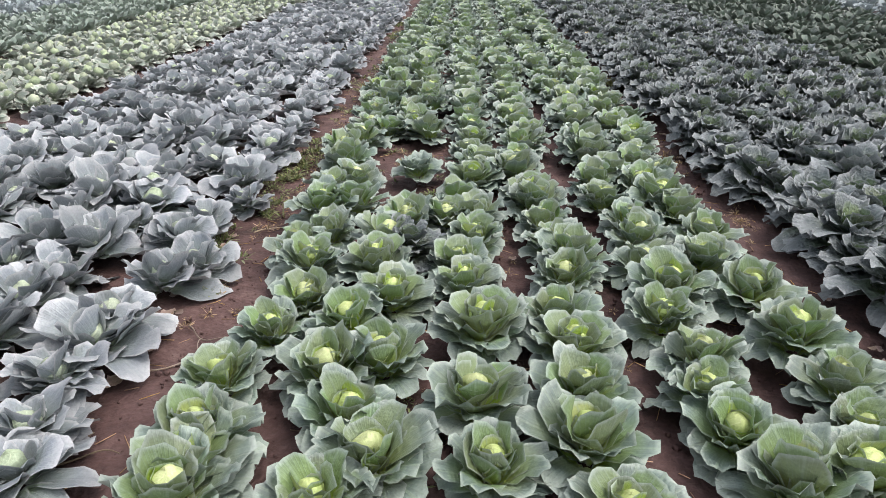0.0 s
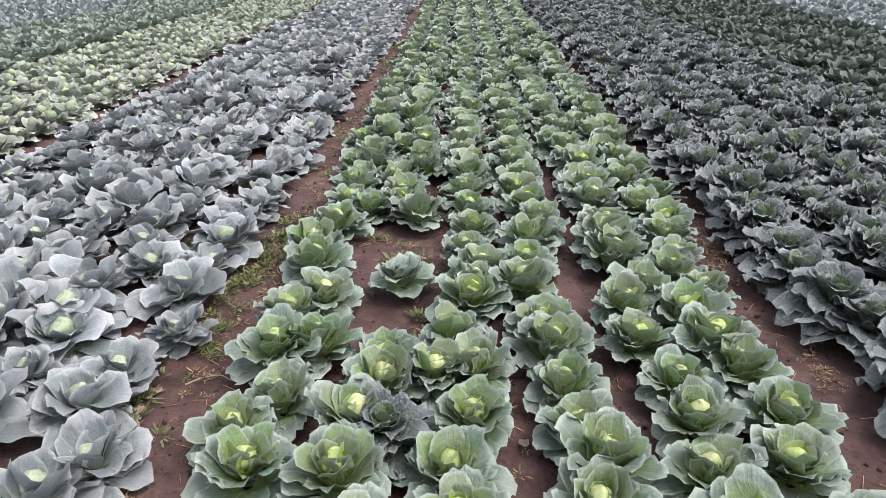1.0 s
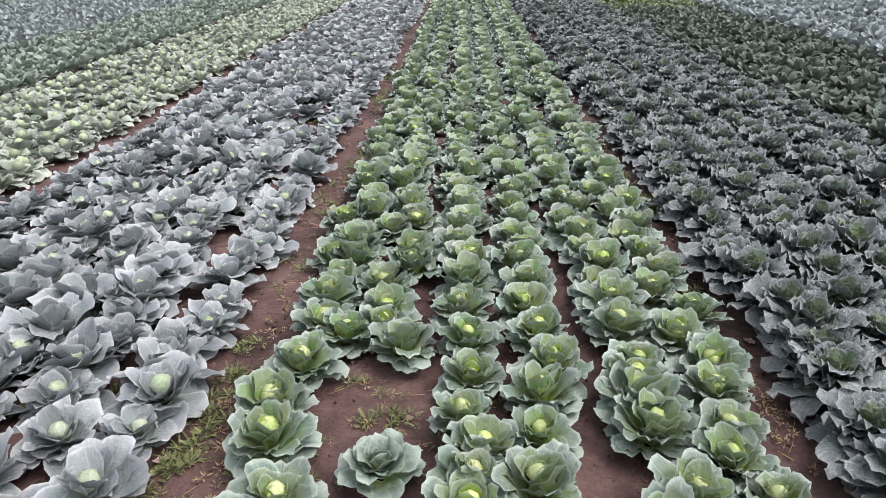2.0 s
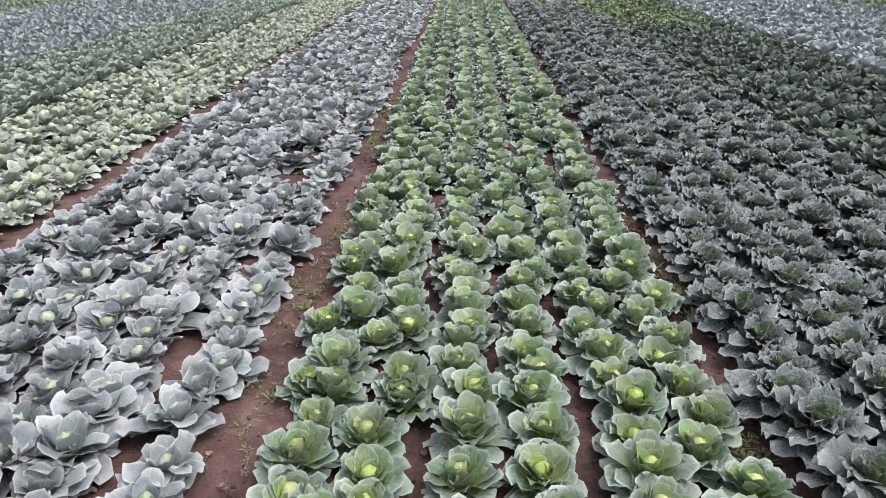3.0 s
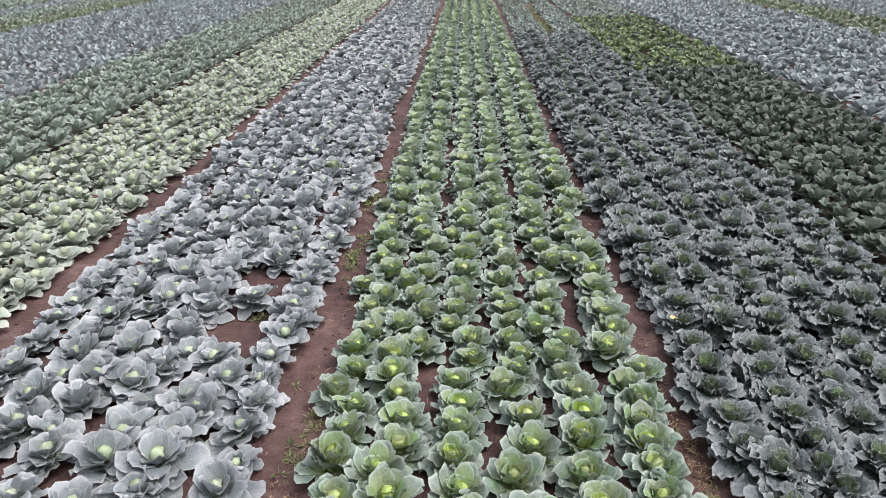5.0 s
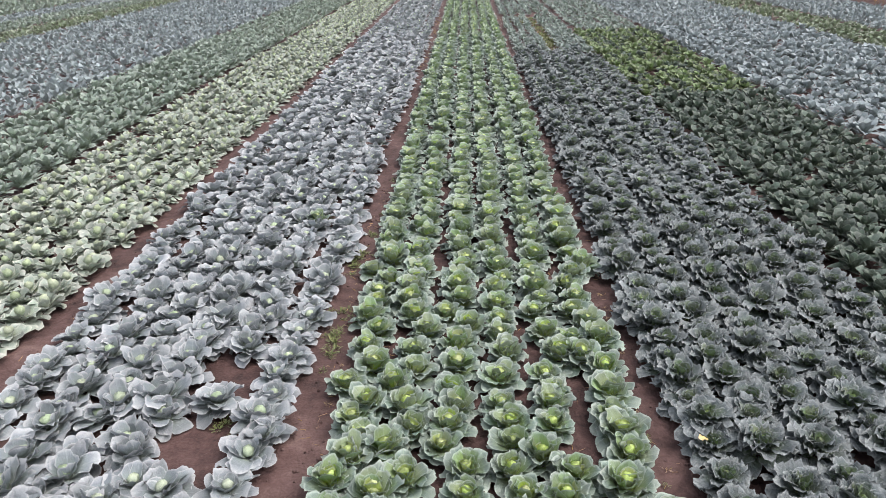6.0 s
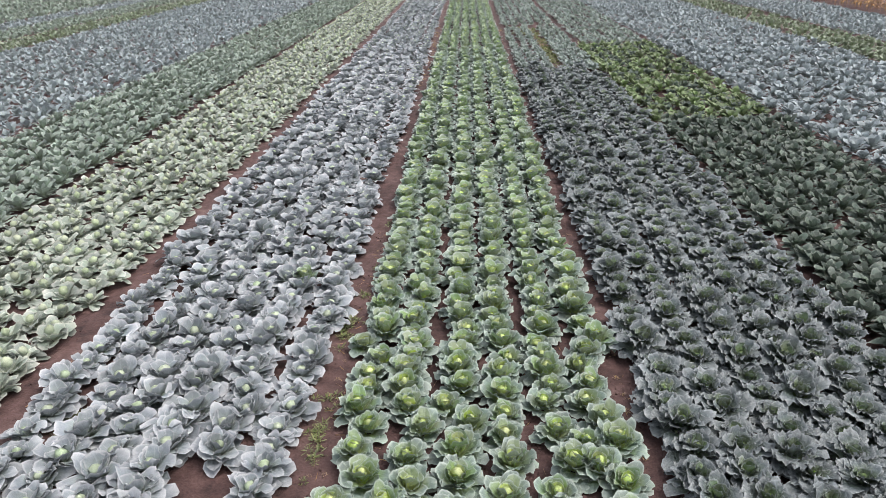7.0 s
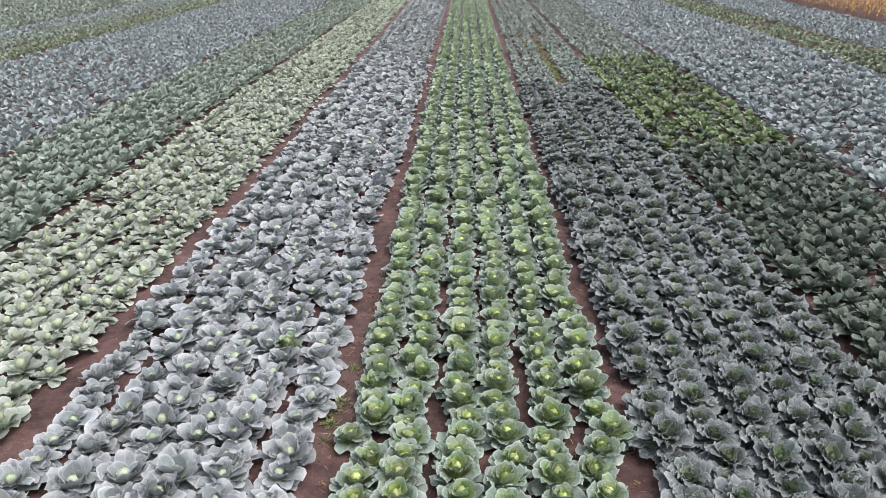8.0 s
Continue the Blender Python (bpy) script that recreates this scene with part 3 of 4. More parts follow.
# ---- silver bed ----
SILVER_ROWS = {
    -2.17: [(0, 1.75), (20, 2.24), (7, 2.55), (0, 2.95), (5, 3.29), (0, 3.55), (11, 4.05), (28, 4.32), (-5, 4.77), (-2, 5.16), (21, 5.64), (1, 6.19), (6, 6.72), (8, 7.10), (-1, 7.39), (-11, 7.69), (9, 8.05), (8, 8.40), (-4, 8.92), (0, 9.29), (10, 9.61), (6, 9.98), (-9, 10.34), (-2, 10.60), (3, 10.93), (-2, 11.30), (0, 11.67), (4, 12.14), (8, 12.54), (-2, 13.04), (1, 13.46), (-7, 13.86), (-8, 14.34), (0, 14.80)],
    -2.85: [(0, 1.75), (-1, 2.15), (0, 2.52), (0, 2.98), (4, 3.35), (2, 3.79), (5, 4.12), (5, 4.60), (14, 5.12), (12, 5.53), (-2, 5.85), (-3, 6.22), (26, 6.66), (1, 7.12), (-3, 7.46), (8, 7.82), (2, 8.15), (-2, 8.53), (-7, 8.91), (-4, 9.22), (-6, 9.79), (-11, 10.14), (-10, 10.44), (2, 10.84), (2, 11.17), (8, 11.51), (-6, 11.85), (-1, 12.19), (2, 12.56), (5, 12.89), (13, 13.25), (-3, 13.53), (27, 13.85), (-5, 14.32), (0, 14.80)],
    -3.42: [(0, 1.75), (-4, 2.16), (-9, 2.48), (-5, 2.83), (10, 3.20), (-1, 3.64), (8, 3.97), (11, 4.41), (20, 4.73), (14, 5.25), (14, 5.70), (5, 6.06), (-1, 6.43), (3, 6.80), (0, 7.22), (3, 7.58), (9, 7.92), (8, 8.42), (-2, 8.81), (7, 9.21), (-2, 9.63), (1, 9.94), (-2, 10.32), (7, 10.61), (12, 10.93), (-1, 11.28), (-1, 11.62), (7, 12.00), (10, 12.56), (10, 12.92), (13, 13.41), (-18, 13.76), (-2, 14.11), (18, 14.42), (0, 14.80)],
    -4.02: [(-1, 2.54), (2, 2.97), (-2, 3.32), (10, 3.74), (-5, 4.19), (4, 4.50), (-6, 4.92), (-4, 5.28), (-6, 5.69), (6, 6.09), (-7, 6.52), (0, 6.92), (6, 7.28), (-1, 7.68), (-6, 8.10), (7, 8.48), (9, 8.87), (-1, 9.19), (2, 9.53), (-4, 9.93), (-2, 10.35), (-2, 10.75), (-9, 11.22), (2, 11.67), (5, 12.11), (8, 12.66), (-6, 12.97), (-1, 13.42), (0, 13.81), (-4, 14.11), (6, 14.48), (0, 14.80)],
    -4.62: [(0, 3.33), (-7, 3.71), (-1, 4.14), (1, 4.50), (2, 4.95), (-1, 5.30), (-2, 5.73), (3, 6.08), (2, 6.48), (-4, 6.93), (4, 7.27), (0, 7.70), (-3, 8.08), (3, 8.42), (2, 8.90), (9, 9.27), (28, 9.54), (3, 9.91), (2, 10.34), (3, 10.80), (1, 11.17), (-3, 11.63), (8, 12.02), (3, 12.34), (-4, 12.73), (14, 13.08), (3, 13.50), (12, 13.94), (11, 14.31), (0, 14.80)],
    -5.30: [(0, 4.09), (-3, 4.45), (1, 4.84), (6, 5.21), (9, 5.60), (5, 5.99), (8, 6.40), (2, 6.81), (-3, 7.14), (-10, 7.60), (-3, 7.93), (0, 8.40), (-9, 8.73), (-2, 9.13), (-9, 9.49), (4, 9.94), (8, 10.25), (0, 10.66), (-7, 11.01), (4, 11.45), (-1, 11.86), (-5, 12.23), (0, 12.60), (2, 12.99), (3, 13.38), (1, 13.75), (10, 14.10), (-7, 14.48), (6, 14.75)],
}
spots = standing(SILVER_ROWS, 6, 0.78, 1.12)
spots += drill(list(SILVER_ROWS), 15.0, FAR, 0.37, 12, 0.07, 0.02, 1.0)
spots = [(x, y, k * ((1.06 if x > -2.5 else 1.05 if x < -5.1 else 1.18) - 0.04 * min(1, max(0, (y - 9) / 5)) + 0.06 * min(1, max(0, (y - 22) / 8)))) for x, y, k in spots]
spots = [p for p in spots if not (abs(p[0] + 2.85) < 0.24 and (14.5 < p[1] < 15.3 or 16.2 < p[1] < 16.8))]
place_plants("silver_cabbage", "silver", SILVER, HEART_PALE, between(spots, 0, 7.6), "silver-grey cabbage with broad waxy leaves and pale head", "cabbage", "silver cabbages in the bed", 2)
for k, (a, b) in enumerate(((7.6, MIDWAY), (MIDWAY, END_1), (END_1, END_2), (END_2, FAR))):
    scatter("silver_cabbage_rows", "silver", SILVER, HEART_PALE, between(spots, a, b), "rows of silver-grey waxy cabbages", "cabbage rows", 30 + k, (0, 1, 2, 4)[k])

# ---- savoy bed ----
SAVOY_ROWS = {
    2.65: [(0, 1.75), (0, 2.19), (-5, 2.58), (-1, 2.94), (9, 3.35), (0, 3.76), (-5, 4.14), (6, 4.48), (3, 4.79), (13, 5.15), (-2, 5.50), (-7, 5.84), (-8, 6.24), (-8, 6.61), (-7, 7.15), (-1, 7.44), (4, 7.75), (2, 8.10), (-8, 8.68), (-14, 9.09), (0, 9.44), (0, 9.88), (-4, 10.27), (-12, 10.61), (4, 11.00), (1, 11.44), (2, 11.90), (14, 12.32), (-2, 12.65), (-3, 13.05), (-7, 13.55), (0, 13.91), (0, 14.40)],
    3.22: [(0, 1.75), (-11, 2.17), (2, 2.53), (2, 2.95), (5, 3.32), (-3, 3.70), (-5, 4.11), (-4, 4.54), (-9, 4.87), (-5, 5.23), (10, 5.62), (-1, 6.07), (-3, 6.48), (8, 6.83), (5, 7.29), (-1, 7.70), (-11, 8.14), (5, 8.71), (3, 9.04), (0, 9.44), (9, 9.73), (8, 10.19), (-2, 10.54), (7, 10.89), (16, 11.43), (8, 11.70), (-2, 12.06), (-10, 12.31), (1, 12.66), (-3, 13.03), (-1, 13.42), (-1, 13.80), (9, 14.22)],
    3.80: [(10, 2.08), (-18, 2.52), (-1, 2.92), (-1, 3.30), (2, 3.72), (-2, 4.07), (10, 4.48), (-5, 4.92), (4, 5.22), (-6, 5.64), (-4, 5.98), (-6, 6.40), (-6, 6.78), (6, 7.17), (-7, 7.60), (0, 7.99), (6, 8.36), (-1, 8.75), (-6, 9.16), (7, 9.54), (-1, 9.92), (-25, 10.32), (-4, 10.66), (-2, 11.03), (-2, 11.38), (-1, 11.79), (2, 12.18), (-6, 12.49), (0, 12.98), (-4, 13.32), (8, 13.72), (-3, 14.08), (0, 14.40)],
    4.40: [(0, 2.89), (-7, 3.26), (-1, 3.68), (1, 4.03), (2, 4.46), (-1, 4.80), (-2, 5.22), (3, 5.55), (2, 5.95), (-4, 6.38), (4, 6.71), (0, 7.13), (-3, 7.49), (3, 7.82), (2, 8.28), (3, 8.60), (2, 9.00), (3, 9.43), (1, 9.77), (-3, 10.20), (-13, 10.56), (-4, 10.95), (3, 11.30), (12, 11.69), (11, 12.00), (-11, 12.47), (-2, 12.81), (3, 13.25), (4, 13.71), (0, 14.00), (0, 14.40)],
    5.00: [(1, 3.66), (6, 4.02), (9, 4.40), (5, 4.79), (8, 5.20), (2, 5.61), (-3, 5.94), (-10, 6.39), (-3, 6.72), (0, 7.18), (-9, 7.51), (-2, 7.90), (-9, 8.25), (4, 8.70), (8, 9.01), (0, 9.41), (-7, 9.76), (4, 10.19), (-1, 10.60), (-5, 10.97), (0, 11.33), (2, 11.72), (1, 12.11), (10, 12.47), (5, 12.88), (-2, 13.27), (-4, 13.67), (-4, 14.00), (0, 14.40)],
    5.58: [(-4, 4.83), (-8, 5.20), (-7, 5.61), (-4, 5.97), (-8, 6.34), (5, 6.75), (-9, 7.14), (4, 7.49), (7, 7.85), (0, 8.30), (7, 8.69), (-5, 8.98), (2, 9.37), (-1, 9.76), (5, 10.21), (3, 10.57), (0, 10.94), (2, 11.34), (2, 11.70), (9, 12.11), (7, 12.52), (-4, 12.82), (6, 13.24), (0, 13.63), (1, 13.98), (0, 14.40)],
}
spots = standing(SAVOY_ROWS, 7, 0.90, 1.12)
spots += [p for k, x in enumerate(SAVOY_ROWS) for p in drill([x], 14.6, (41.5, 42.5, 40.8, 41.2, 42.0, 40.5)[k], 0.375, 13 + k, 0.05, 0.01, 1.0)]
spots = [(x, y, (1.17 - 0.04 * min(1, max(0, (y - 7) / 5))) * (0.9 if x > 5.3 else 1.0) * k) for x, y, k in spots]
place_plants("savoy_cabbage", "savoy", SAVOY, SAVOY, between(spots, 0, 6.4) + [(-0.42, 4.52, 0.95)], "dark blue-green savoy cabbage with crinkled leaves", "savoy cabbage", "savoy cabbages in the bed", 3)
for k, (a, b) in enumerate(((6.4, MIDWAY), (MIDWAY, END_1), (END_1, END_2), (END_2, 57))):
    scatter("savoy_cabbage_rows", "savoy", SAVOY, SAVOY, between(spots, a, b), "rows of dark blue-green crinkled savoy cabbages", "cabbage rows", 40 + k, (0, 1, 2, 4)[k])


# ---- outer beds ----
def bed(name, kind, leaf_mat, head_mat, x0, x1, y0, y1, label, seed, gap=0.45, pitch=0.58, size=1.0, skip=0.03, first=0):
    n = max(1, round((x1 - x0) / pitch))
    rows = [x0 + (x1 - x0) * (i + 0.5) / n for i in range(n)]
    spots = drill(rows, y0, y1, gap, seed, 0.06, skip, size)
    for k, (a, b) in enumerate(((0, 24), (24, 48), (48, 74), (74, FAR))):
        scatter(name, kind, leaf_mat, head_mat, between(spots, a, b), label, "crop rows", seed + 1 + k, max(k, first) + 2 - (kind == "pale" and k == 0))


MID_LABEL, BLUE_LABEL = "dense rows of mid-green leafy brassicas", "wide bed of blue-grey leafy brassicas"
pale_near = drill([-6.30, -6.85], 9.3, 15.2, 0.42, 101, 0.06, 0.0, 1.2)
place_plants("pale_cabbage", "pale", PALE, HEART_DULL, pale_near, "pale grey-green cabbage with bare round head and tattered leaves", "cabbage", "pale cabbages in the bed", 8)
bed("pale_cabbage_rows", "pale", PALE, HEART_DULL, -7.12, -6.05, 15.3, FAR, "rows of pale cabbages with bare heads and yellowing leaves", 104, 0.42, 0.56, 1.2)
bed("pale_cabbage_rows", "pale", PALE, HEART_DULL, -7.12, -6.05, 2, 9.2, "rows of pale cabbages with bare heads and yellowing leaves", 108, 0.42, 0.56, 1.2)
bed("pale_cabbage_rows", "pale", PALE, HEART_DULL, -9.75, -7.12, 2, FAR, "rows of pale cabbages with bare heads and yellowing leaves", 100, 0.42, 0.56, 1.2)
bed("mid_green_crop_rows", "loose", MID, None, -14.2, -9.9, 5, FAR, MID_LABEL, 110, 0.43, 0.58, 1.2, first=1)
bed("blue_grey_crop_rows", "loose", BLUE, None, -26.4, -14.4, 12, FAR, BLUE_LABEL, 120, 0.62, 0.66, 1.32, first=2)
bed("olive_green_crop_rows", "loose", OLIVE, None, -29.5, -27.0, 30, FAR, "dense rows of yellowish olive-green leafy crop", 130, 0.6, 0.64, 1.22, first=1)
bed("pale_cabbage_rows", "pale", PALE, HEART_DULL, -30.1, -29.6, 40, FAR, "single row of pale cabbages", 135, 0.45, first=1)
bed("mid_green_crop_rows", "loose", MID, None, -33.6, -30.3, 30, FAR, MID_LABEL, 137, 0.6, 0.64, 1.22, first=1)
bed("blue_grey_crop_rows", "loose", BLUE, None, -37.0, -33.8, 30, FAR, "narrow bed of blue-grey leafy brassicas", 140, 0.6, 0.64, 1.22, first=1)
bed("mid_green_crop_rows", "loose", MID, None, -64.0, -37.2, 40, FAR, MID_LABEL, 150, 0.9, 0.95, 1.8, first=2)
bed("dark_green_crop_rows", "loose", DARK, None, 6.0, 9.85, 4, 31.8, "dense rows of dark green leafy crop", 160, 0.38, 0.47, 1.12)
bed("bright_green_crop_rows", "loose", LIME, None, 5.85, 9.85, 31.8, 48.5, "patch of bright green leafy crop", 170, 0.42, 0.54, 1.08, 0.25)
bed("dark_green_crop_rows", "loose", DARK, None, 6.1, 9.85, 31.8, 48.5, "dense rows of dark green leafy crop", 175, 0.7, 0.54, 1.0, 0.3)
bed("grey_green_crop_rows", "loose", GREY, None, 6.15, 9.85, 48.5, FAR, "rows of grey-green leafy brassicas", 180, 0.45, 0.58, 1.08)
bed("grey_green_crop_rows", "loose", GREY, None, 2.35, 4.05, 41.6, 57, "rows of grey-green leafy brassicas beside a weedy gap", 183, 0.42, 0.56, 1.02)
bed("grey_green_crop_rows", "loose", GREY, None, 4.5, 5.9, 41.2, 57, "rows of grey-green leafy brassicas beside a weedy gap", 187, 0.42, 0.56, 1.02)
bed("grey_green_crop_rows", "loose", GREY, None, 2.4, 5.9, 58, FAR, "rows of grey-green leafy brassicas", 185, 0.45, 0.58, 1.08)
bed("blue_grey_crop_rows", "loose", BLUE, None, 10.0, 17.6, 8, FAR, BLUE_LABEL, 190, 0.56, 0.66, 1.25, first=1)
bed("olive_green_crop_rows", "loose", OLIVE, None, 17.8, 20.6, 20, FAR, "dense rows of yellowish olive-green leafy crop", 200, 0.6, 0.64, 1.22, first=1)
bed("blue_grey_crop_rows", "loose", BLUE, None, 21.2, 26.6, 25, FAR, "bed of blue-grey leafy brassicas", 210, 0.5, 0.62, 1.2, first=2)


# ---- dry maize at the field's edges ----
def maize(x0, x1, y0, y1, seed):
    rng = np.random.default_rng(seed)
    sets = []
    for _ in range(8):
        parts = [blade(2.0 * rng.uniform(0.85, 1.1), 0.016, 88, 84, 0, 0, 2, 3, rng, 0, 0, stalk=0.9)]
        for i in range(6):
            sh = blade(0.75 * rng.uniform(0.7, 1.1), 0.04, 60, -65, 0.3, 0.3, 2, 2, rng, 0.01, 0.35 + 0.26 * i)
            parts.append(turned(sh, 180 * i + rng.uniform(-50, 50)))
        sets.append(joined(parts))
    out = []
    for x in np.arange(x0, x1, 0.75):
        for y in np.arange(y0, y1, 0.4):
            if abs(x) > 0.66 * y + 7:
                continue
            P, F, K = sets[int(rng.integers(8))]
            a, h = rng.uniform(0, 6.283), rng.uniform(0.85, 1.1)
            c, d = math.cos(a), math.sin(a)
            J = K.copy()
            J[:, 2] = rng.uniform()
            out.append((np.stack([P[:, 0] * c - P[:, 1] * d + x + rng.normal(0, 0.05), P[:, 0] * d + P[:, 1] * c + y + rng.normal(0, 0.06), P[:, 2] * h], -1), F, J))
    tagged(new("dry_maize", mesh_from("dry_maize", joined(out), STRAW)), "strip of dry tan maize stalks at the field edge", "maize", kind="stuff")


maize(27.9, 32.0, 54, 100, 300)
maize(-64, -57, 94, 102, 301)


# ---- weeds, dead leaves and litter on the paths ----
def strew(name, mat, label, spots, seed, count, length):
    rng = np.random.default_rng(seed)
    out = []
    for x, y, size in spots:
        for i in range(count):
            b = blade(size * length * rng.uniform(0.6, 1.2), size * length * rng.uniform(0.035, 0.085), rng.uniform(15, 80), rng.uniform(-40, 20), 0.3, 0.2, 2, 1, rng, 0.005, 0.0)
            P, F, K = turned(b, 360 / count * i + rng.uniform(-25, 25))
            out.append((P + np.array([x, y, 0.0]), F, K))
    tagged(new(name, mesh_from(name, joined(out), mat)), label, "weeds", kind="stuff")


def patch(rng, x, y, wide, long, count, lo=0.6, hi=1.3):
    return [(rng.normal(x, wide), rng.normal(y, long), rng.uniform(lo, hi)) for _ in range(count)]


wr = np.random.default_rng(77)
green_weeds, dry_weeds = [], []
# (x, y, spread across, spread along, how many)
for x, y, a, b, n in ((-1.72, 5.6, 0.07, 0.25, 9), (-1.75, 6.6, 0.10, 0.35, 16), (-1.70, 7.5, 0.09, 0.4, 14), (-1.9, 6.9, 0.06, 0.5, 7), (-1.5, 7.0, 0.1, 0.5, 6), (-1.88, 5.9, 0.05, 0.3, 6), (-1.78, 4.4, 0.05, 0.3, 4), (-1.7, 9.4, 0.1, 0.5, 5),
                      (-1.65, 11.2, 0.12, 0.4, 12), (-1.6, 12.8, 0.12, 0.4, 9), (-1.6, 17.5, 0.12, 0.5, 7), (-1.6, 20.5, 0.12, 1.5, 8), (-0.45, 6.9, 0.2, 0.25, 12),
                      (-0.35, 5.9, 0.15, 0.2, 6), (-0.95, 6.2, 0.06, 0.5, 4), (2.2, 12.0, 0.05, 0.3, 8), (2.31, 11.0, 0.05, 0.25, 26), (-2.86, 21.5, 0.14, 0.2, 30), (-5.05, 17.6, 0.1, 0.12, 20), (-1.77, 19.7, 0.06, 0.2, 10), (-1.7, 17.4, 0.05, 0.2, 10), (-2.0, 4.9, 0.05, 0.25, 12), (2.1, 8.6, 0.05, 0.3, 6), (2.1, 14, 0.05, 0.6, 5), (0.3, 6.9, 0.05, 0.4, 4), (-0.33, 2.6, 0.08, 0.3, 6), (-2.54, 7.27, 0.06, 0.06, 4), (-2.86, 7.07, 0.08, 0.06, 4), (-2.6, 15.4, 0.1, 0.1, 4)):
    green_weeds += patch(wr, x, y, a, b, round(n * 1.9), 0.4, 1.6)
for x, y, a, b, n in ((-1.65, 6.4, 0.12, 0.5, 16), (-1.62, 8.8, 0.14, 1.2, 26), (-1.65, 4.6, 0.1, 0.8, 10), (-1.6, 12, 0.12, 1.0, 12), (2.15, 7.0, 0.06, 0.25, 12), (2.2, 12.7, 0.06, 0.4, 24), (2.25, 5.2, 0.05, 0.4, 8),
                      (-0.33, 2.8, 0.08, 0.3, 8), (-0.5, 6.9, 0.15, 0.3, 8), (2.15, 17, 0.05, 2, 8), (-1.6, 16, 0.1, 3, 10), (0.3, 4.6, 0.04, 0.5, 4), (0.92, 4.2, 0.04, 0.8, 5)):
    dry_weeds += patch(wr, x, y, a, b, round(n * 2.0), 0.35, 1.3)
for x, y, a, b, n in ((4.3, 45.2, 0.14, 1.6, 70), (4.3, 49, 0.14, 2.5, 60), (4.1, 55, 0.5, 1.2, 60), (3.3, 56.6, 0.4, 0.5, 25)):
    green_weeds += patch(wr, x, y, a, b, n, 1.5, 3.5)
for x, y, a, b, n in ((4.3, 47.5, 0.2, 1.0, 20), (4.3, 52.0, 0.2, 1.6, 26), (1.95, 55.5, 0.12, 2.0, 50), (-1.75, 50, 0.1, 5.0, 40)):
    dry_weeds += patch(wr, x, y, a, b, n, 1.2, 3.0)
strew("green_weeds", WEED, "small yellow-green weed rosettes on bare soil", green_weeds, 71, 16, 0.095)
strew("dry_weeds", DRY, "small dried tan weeds on bare soil", dry_weeds, 72, 14, 0.065)


def dead_leaves(rng):
    """Wilted outer leaves that lie on the soil along the silver bed and between the rows."""
    spots = [(rng.normal(-1.93, 0.05), rng.uniform(2.2, 12), rng.uniform(0.35, 0.75)) for _ in range(24)]
    spots += [(rng.normal(2.3, 0.04), rng.uniform(3, 14), rng.uniform(0.3, 0.55)) for _ in range(9)]
    spots += [(rng.choice((-0.88, -0.29, 0.31, 0.91, 1.5)) + rng.normal(0, 0.04), rng.uniform(2.2, 14), rng.uniform(0.3, 0.55)) for _ in range(16)]
    made = []
    for x, y, size in spots:
        m = pose(x, y, 0.012, rng.uniform(-8, 8), rng.uniform(-8, 8), rng.uniform(0, 360)) @ Matrix.Diagonal((size, size, size, 1))
        if len(made) < 6:
            sh = blade(0.17, 0.075, 12, -14, 0.2, 0.2, 6, 5, rng, -0.08, 0.0)
            ob = tagged(new("dead_leaf", mesh_from("dead_leaf", sh, DEAD)), "wilted pinkish-tan cabbage leaf lying on the soil", "dead leaf", "dead leaves on the soil")
            ob.matrix_basis = m
            made.append(ob)
        else:
            src = made[int(rng.integers(6))]
            keep = src.matrix_basis.copy()
            src.matrix_basis = Matrix.Identity(4)
            copy_thing(src, m)
            src.matrix_basis = keep


dead_leaves(np.random.default_rng(81))


def clods(rng):
    """Small lumps of soil on the paths and between the rows, and bits of straw."""
    cube = np.array([(x, y, z) for z in (-1, 1) for y in (-1, 1) for x in (-1, 1)], float)
    faces = np.array([(0, 2, 3, 1), (4, 5, 7, 6), (0, 1, 5, 4), (2, 6, 7, 3), (0, 4, 6, 2), (1, 3, 7, 5)])
    lumps, bits = [], []
    for i in range(4000):
        x = rng.choice((-1.62, -1.62, -1.55, 2.16, 2.16, -0.88, -0.29, 0.31, 0.91, 1.5, -5.75))
        x, y = x + rng.normal(0, 0.13), 1.8 + 22 * rng.uniform() ** 1.5
        size = 0.004 + 0.012 * rng.uniform() ** 3
        P = cube * size * rng.uniform(0.5, 1.1, (8, 3)) * rng.uniform(0.6, 1.5, 3)
        a = rng.uniform(0, 6.28)
        c, d = math.cos(a), math.sin(a)
        g = 0.035 * noise.noise((x * 2.2, y * 2.2, 0)) + 0.02 * noise.noise((x * 7, y * 7, 3)) - 0.01
        Q = np.stack([P[:, 0] * c - P[:, 1] * d + x, P[:, 0] * d + P[:, 1] * c + y, P[:, 2] + g + size * 0.4], -1)
        if i % 5:
            lumps.append((Q, faces, np.zeros((8, 4))))
        else:
            P = cube * np.array([rng.uniform(0.02, 0.07), 0.0016, 0.0016])
            Q = np.stack([P[:, 0] * c - P[:, 1] * d + x, P[:, 0] * d + P[:, 1] * c + y, P[:, 2] + g + 0.008], -1)
            bits.append((Q, faces, np.tile([0.5, 0.5, rng.uniform(), 0.0], (8, 1))))
    tagged(new("soil_clods", mesh_from("soil_clods", joined(lumps), SOIL)), "small lumps of red-brown soil", "soil", kind="stuff")
    tagged(new("straw_bits", mesh_from("straw_bits", joined(bits), STRAW)), "scattered bits of dry straw", "straw", kind="stuff")


clods(np.random.default_rng(82))


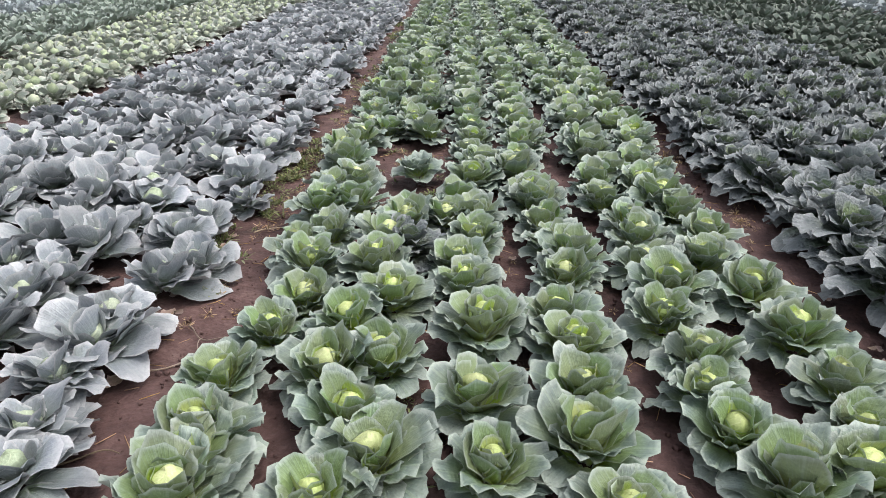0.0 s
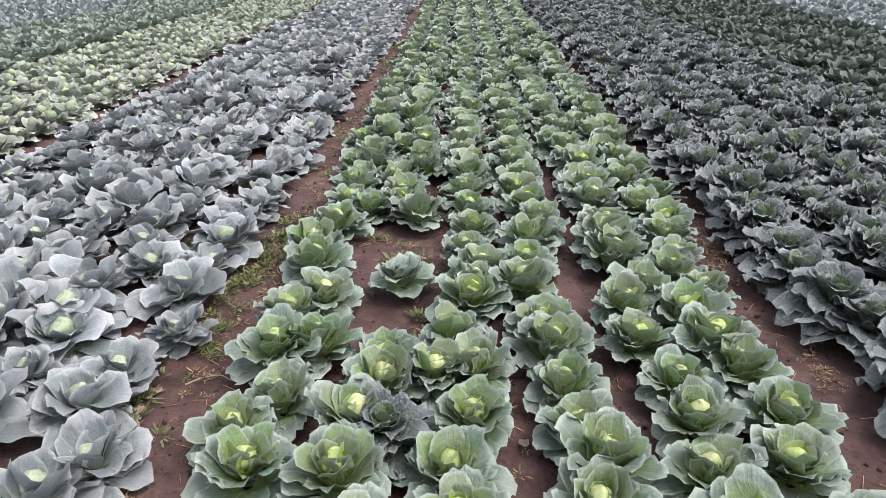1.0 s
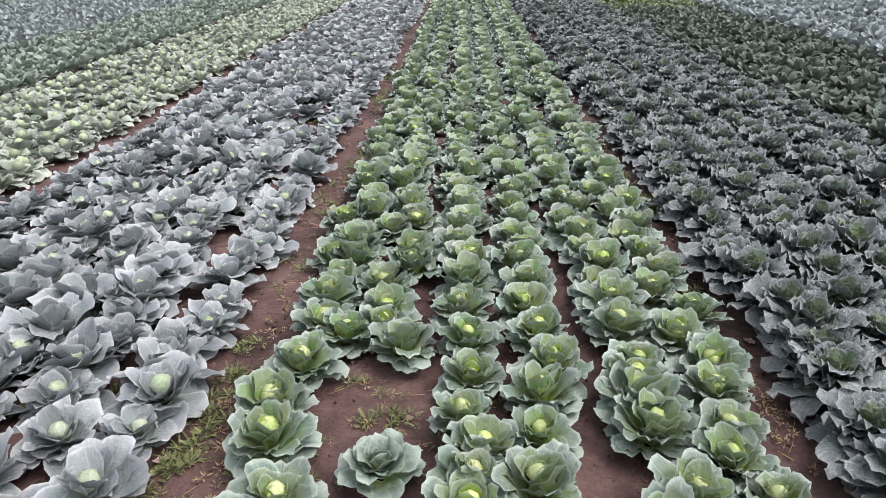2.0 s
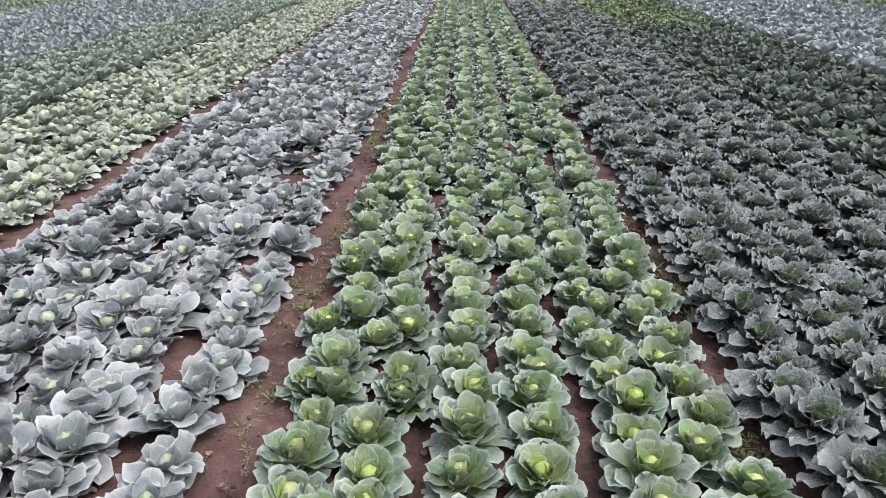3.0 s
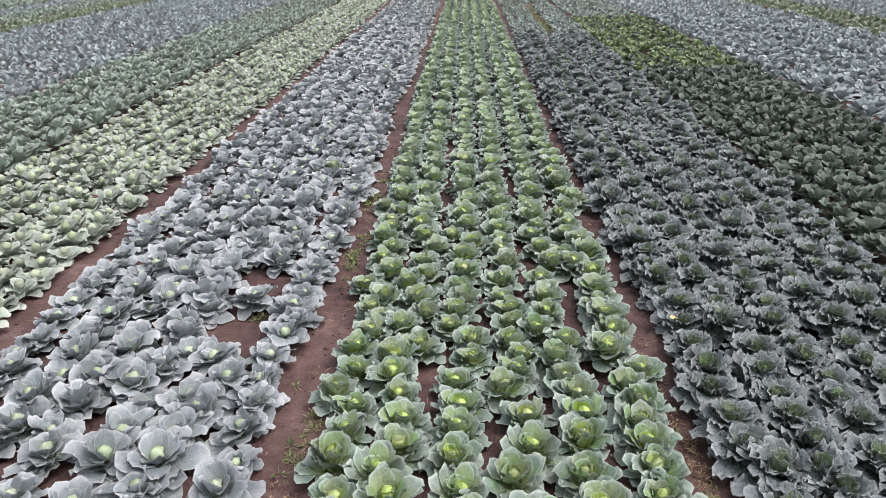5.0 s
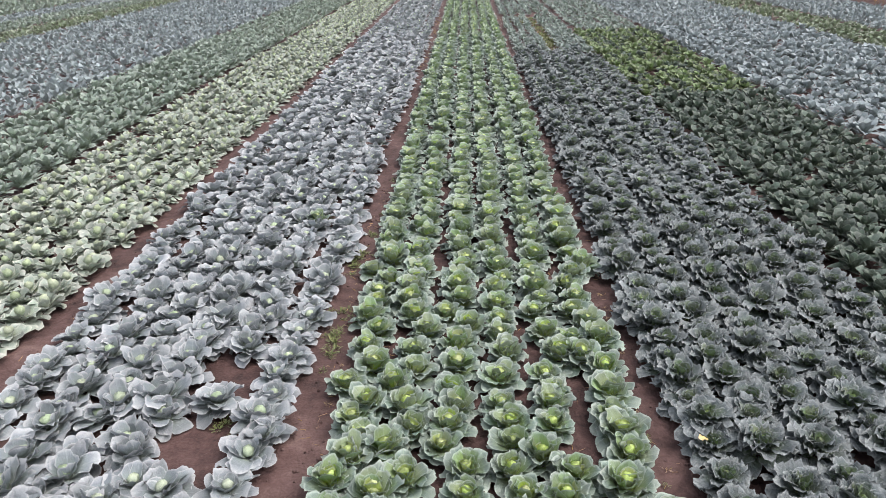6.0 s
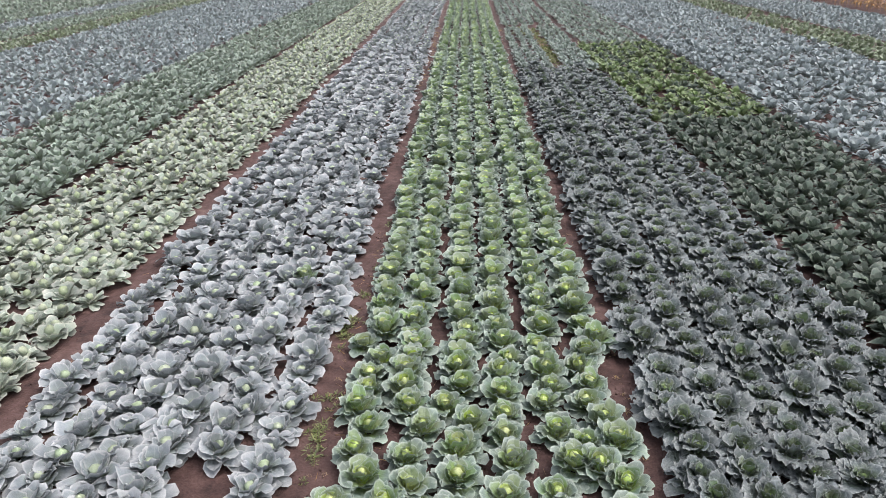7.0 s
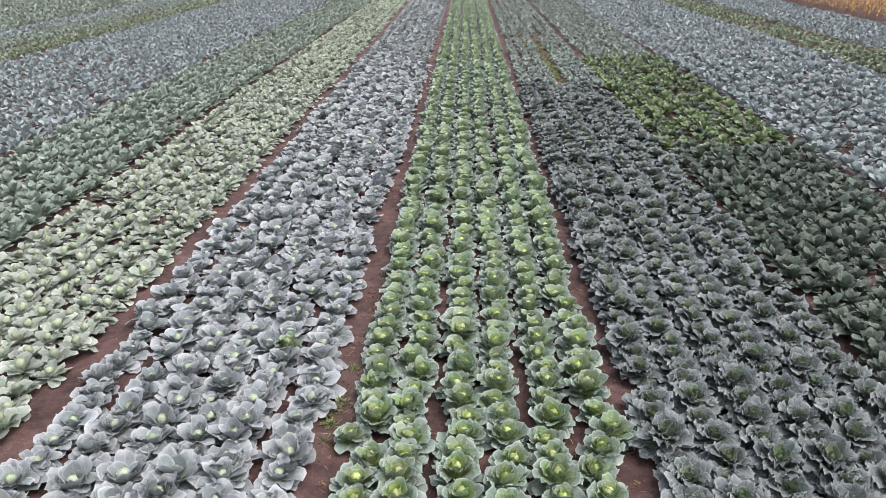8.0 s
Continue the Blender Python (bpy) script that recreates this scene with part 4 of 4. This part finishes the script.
def twig(name, x, y, length, turn, seed):
    rng = np.random.default_rng(seed)
    n, ring = 10, 5
    P = []
    for i in range(n + 1):
        t = i / n
        cx, cy = length * (t - 0.5), 0.05 * math.sin(t * 5 + seed)
        r = 0.006 * (1 - 0.6 * t) + 0.001
        for k in range(ring):
            a = k / ring * 6.283
            P.append((cx, cy + r * math.cos(a), 0.012 + 0.008 * math.sin(t * 9) + r * math.sin(a)))
    F = [(i * ring + k, i * ring + (k + 1) % ring, (i + 1) * ring + (k + 1) % ring, (i + 1) * ring + k) for i in range(n) for k in range(ring)]
    P = np.array(P)
    K = np.tile([0.1, 0.5, rng.uniform()], (len(P), 1))
    ob = tagged(new(name, mesh_from(name, (P, np.array(F), K), DEAD)), "thin brown root lying across the soil path", "root", "roots on the path")
    ob.matrix_basis = pose(x, y, 0.004, 0, 0, turn)


twig("dry_root", -1.78, 3.2, 0.55, 38, 1)
twig("dry_root", -1.60, 3.55, 0.35, -20, 2)
twig("dry_root", -1.62, 3.35, 0.30, 70, 3)
twig("dry_root", -1.85, 2.45, 0.40, 5, 4)
twig("dry_root", -1.62, 5.2, 0.28, 4, 5)
twig("dry_root", -1.55, 12.1, 0.32, -50, 6)


def yellow_leaf(rng):
    sh = blade(0.11, 0.05, 20, -25, 0.3, 0.2, 6, 6, rng, -0.05, 0.0)
    ob = tagged(new("yellow_leaf", mesh_from("yellow_leaf", sh, YELLOWED)), "single bright yellow leaf lying on a savoy cabbage", "dead leaf")
    ob.matrix_basis = pose(2.57, 14.85, 0.29, 8, -10, 200)


YELLOWED = leaf_material("yellowed_leaf", (0.62, 0.47, 0.22), (0.62, 0.46, 0.22), (0.62, 0.46, 0.25), (0.60, 0.46, 0.30), (0.66, 0.54, 0.32), 0.6, spread=0.2)
yellow_leaf(np.random.default_rng(83))


def grass_tuft(x, y, rng):
    thing = tagged(new("grass_tuft"), "tuft of long pale green grass between cabbages", "grass")
    for i in range(9):
        sh = blade(rng.uniform(0.35, 0.55), 0.008, rng.uniform(60, 85), rng.uniform(-45, -5), 0.2, 0.05, 2, 8, rng, 0.005, 0.0, stalk=0.7)
        new("grass_blade", mesh_from("grass_blade", turned(sh, 40 * i + rng.uniform(-15, 15)), MID)).parent = thing
    thing.matrix_basis = pose(x, y, 0)


grass_tuft(-0.93, 14.65, np.random.default_rng(84))


def pale_lump(x, y, rng):
    P, F, K = ball(0.16, 0.13, 0.10, 12, 7, rng)
    tagged(new("pale_stone", mesh_from("pale_stone", (P, F, K), CHALK)), "pale stone at the end of a path", "stone").matrix_basis = pose(x, y, 0)


CHALK = leaf_material("pale_stone", (0.55, 0.54, 0.50), (0.5, 0.49, 0.46), (0.45, 0.44, 0.41), (0.4, 0.38, 0.35), (0.55, 0.54, 0.5), 0.85, spread=0.1, spec=0.2)
pale_lump(1.95, 58.6, np.random.default_rng(85))
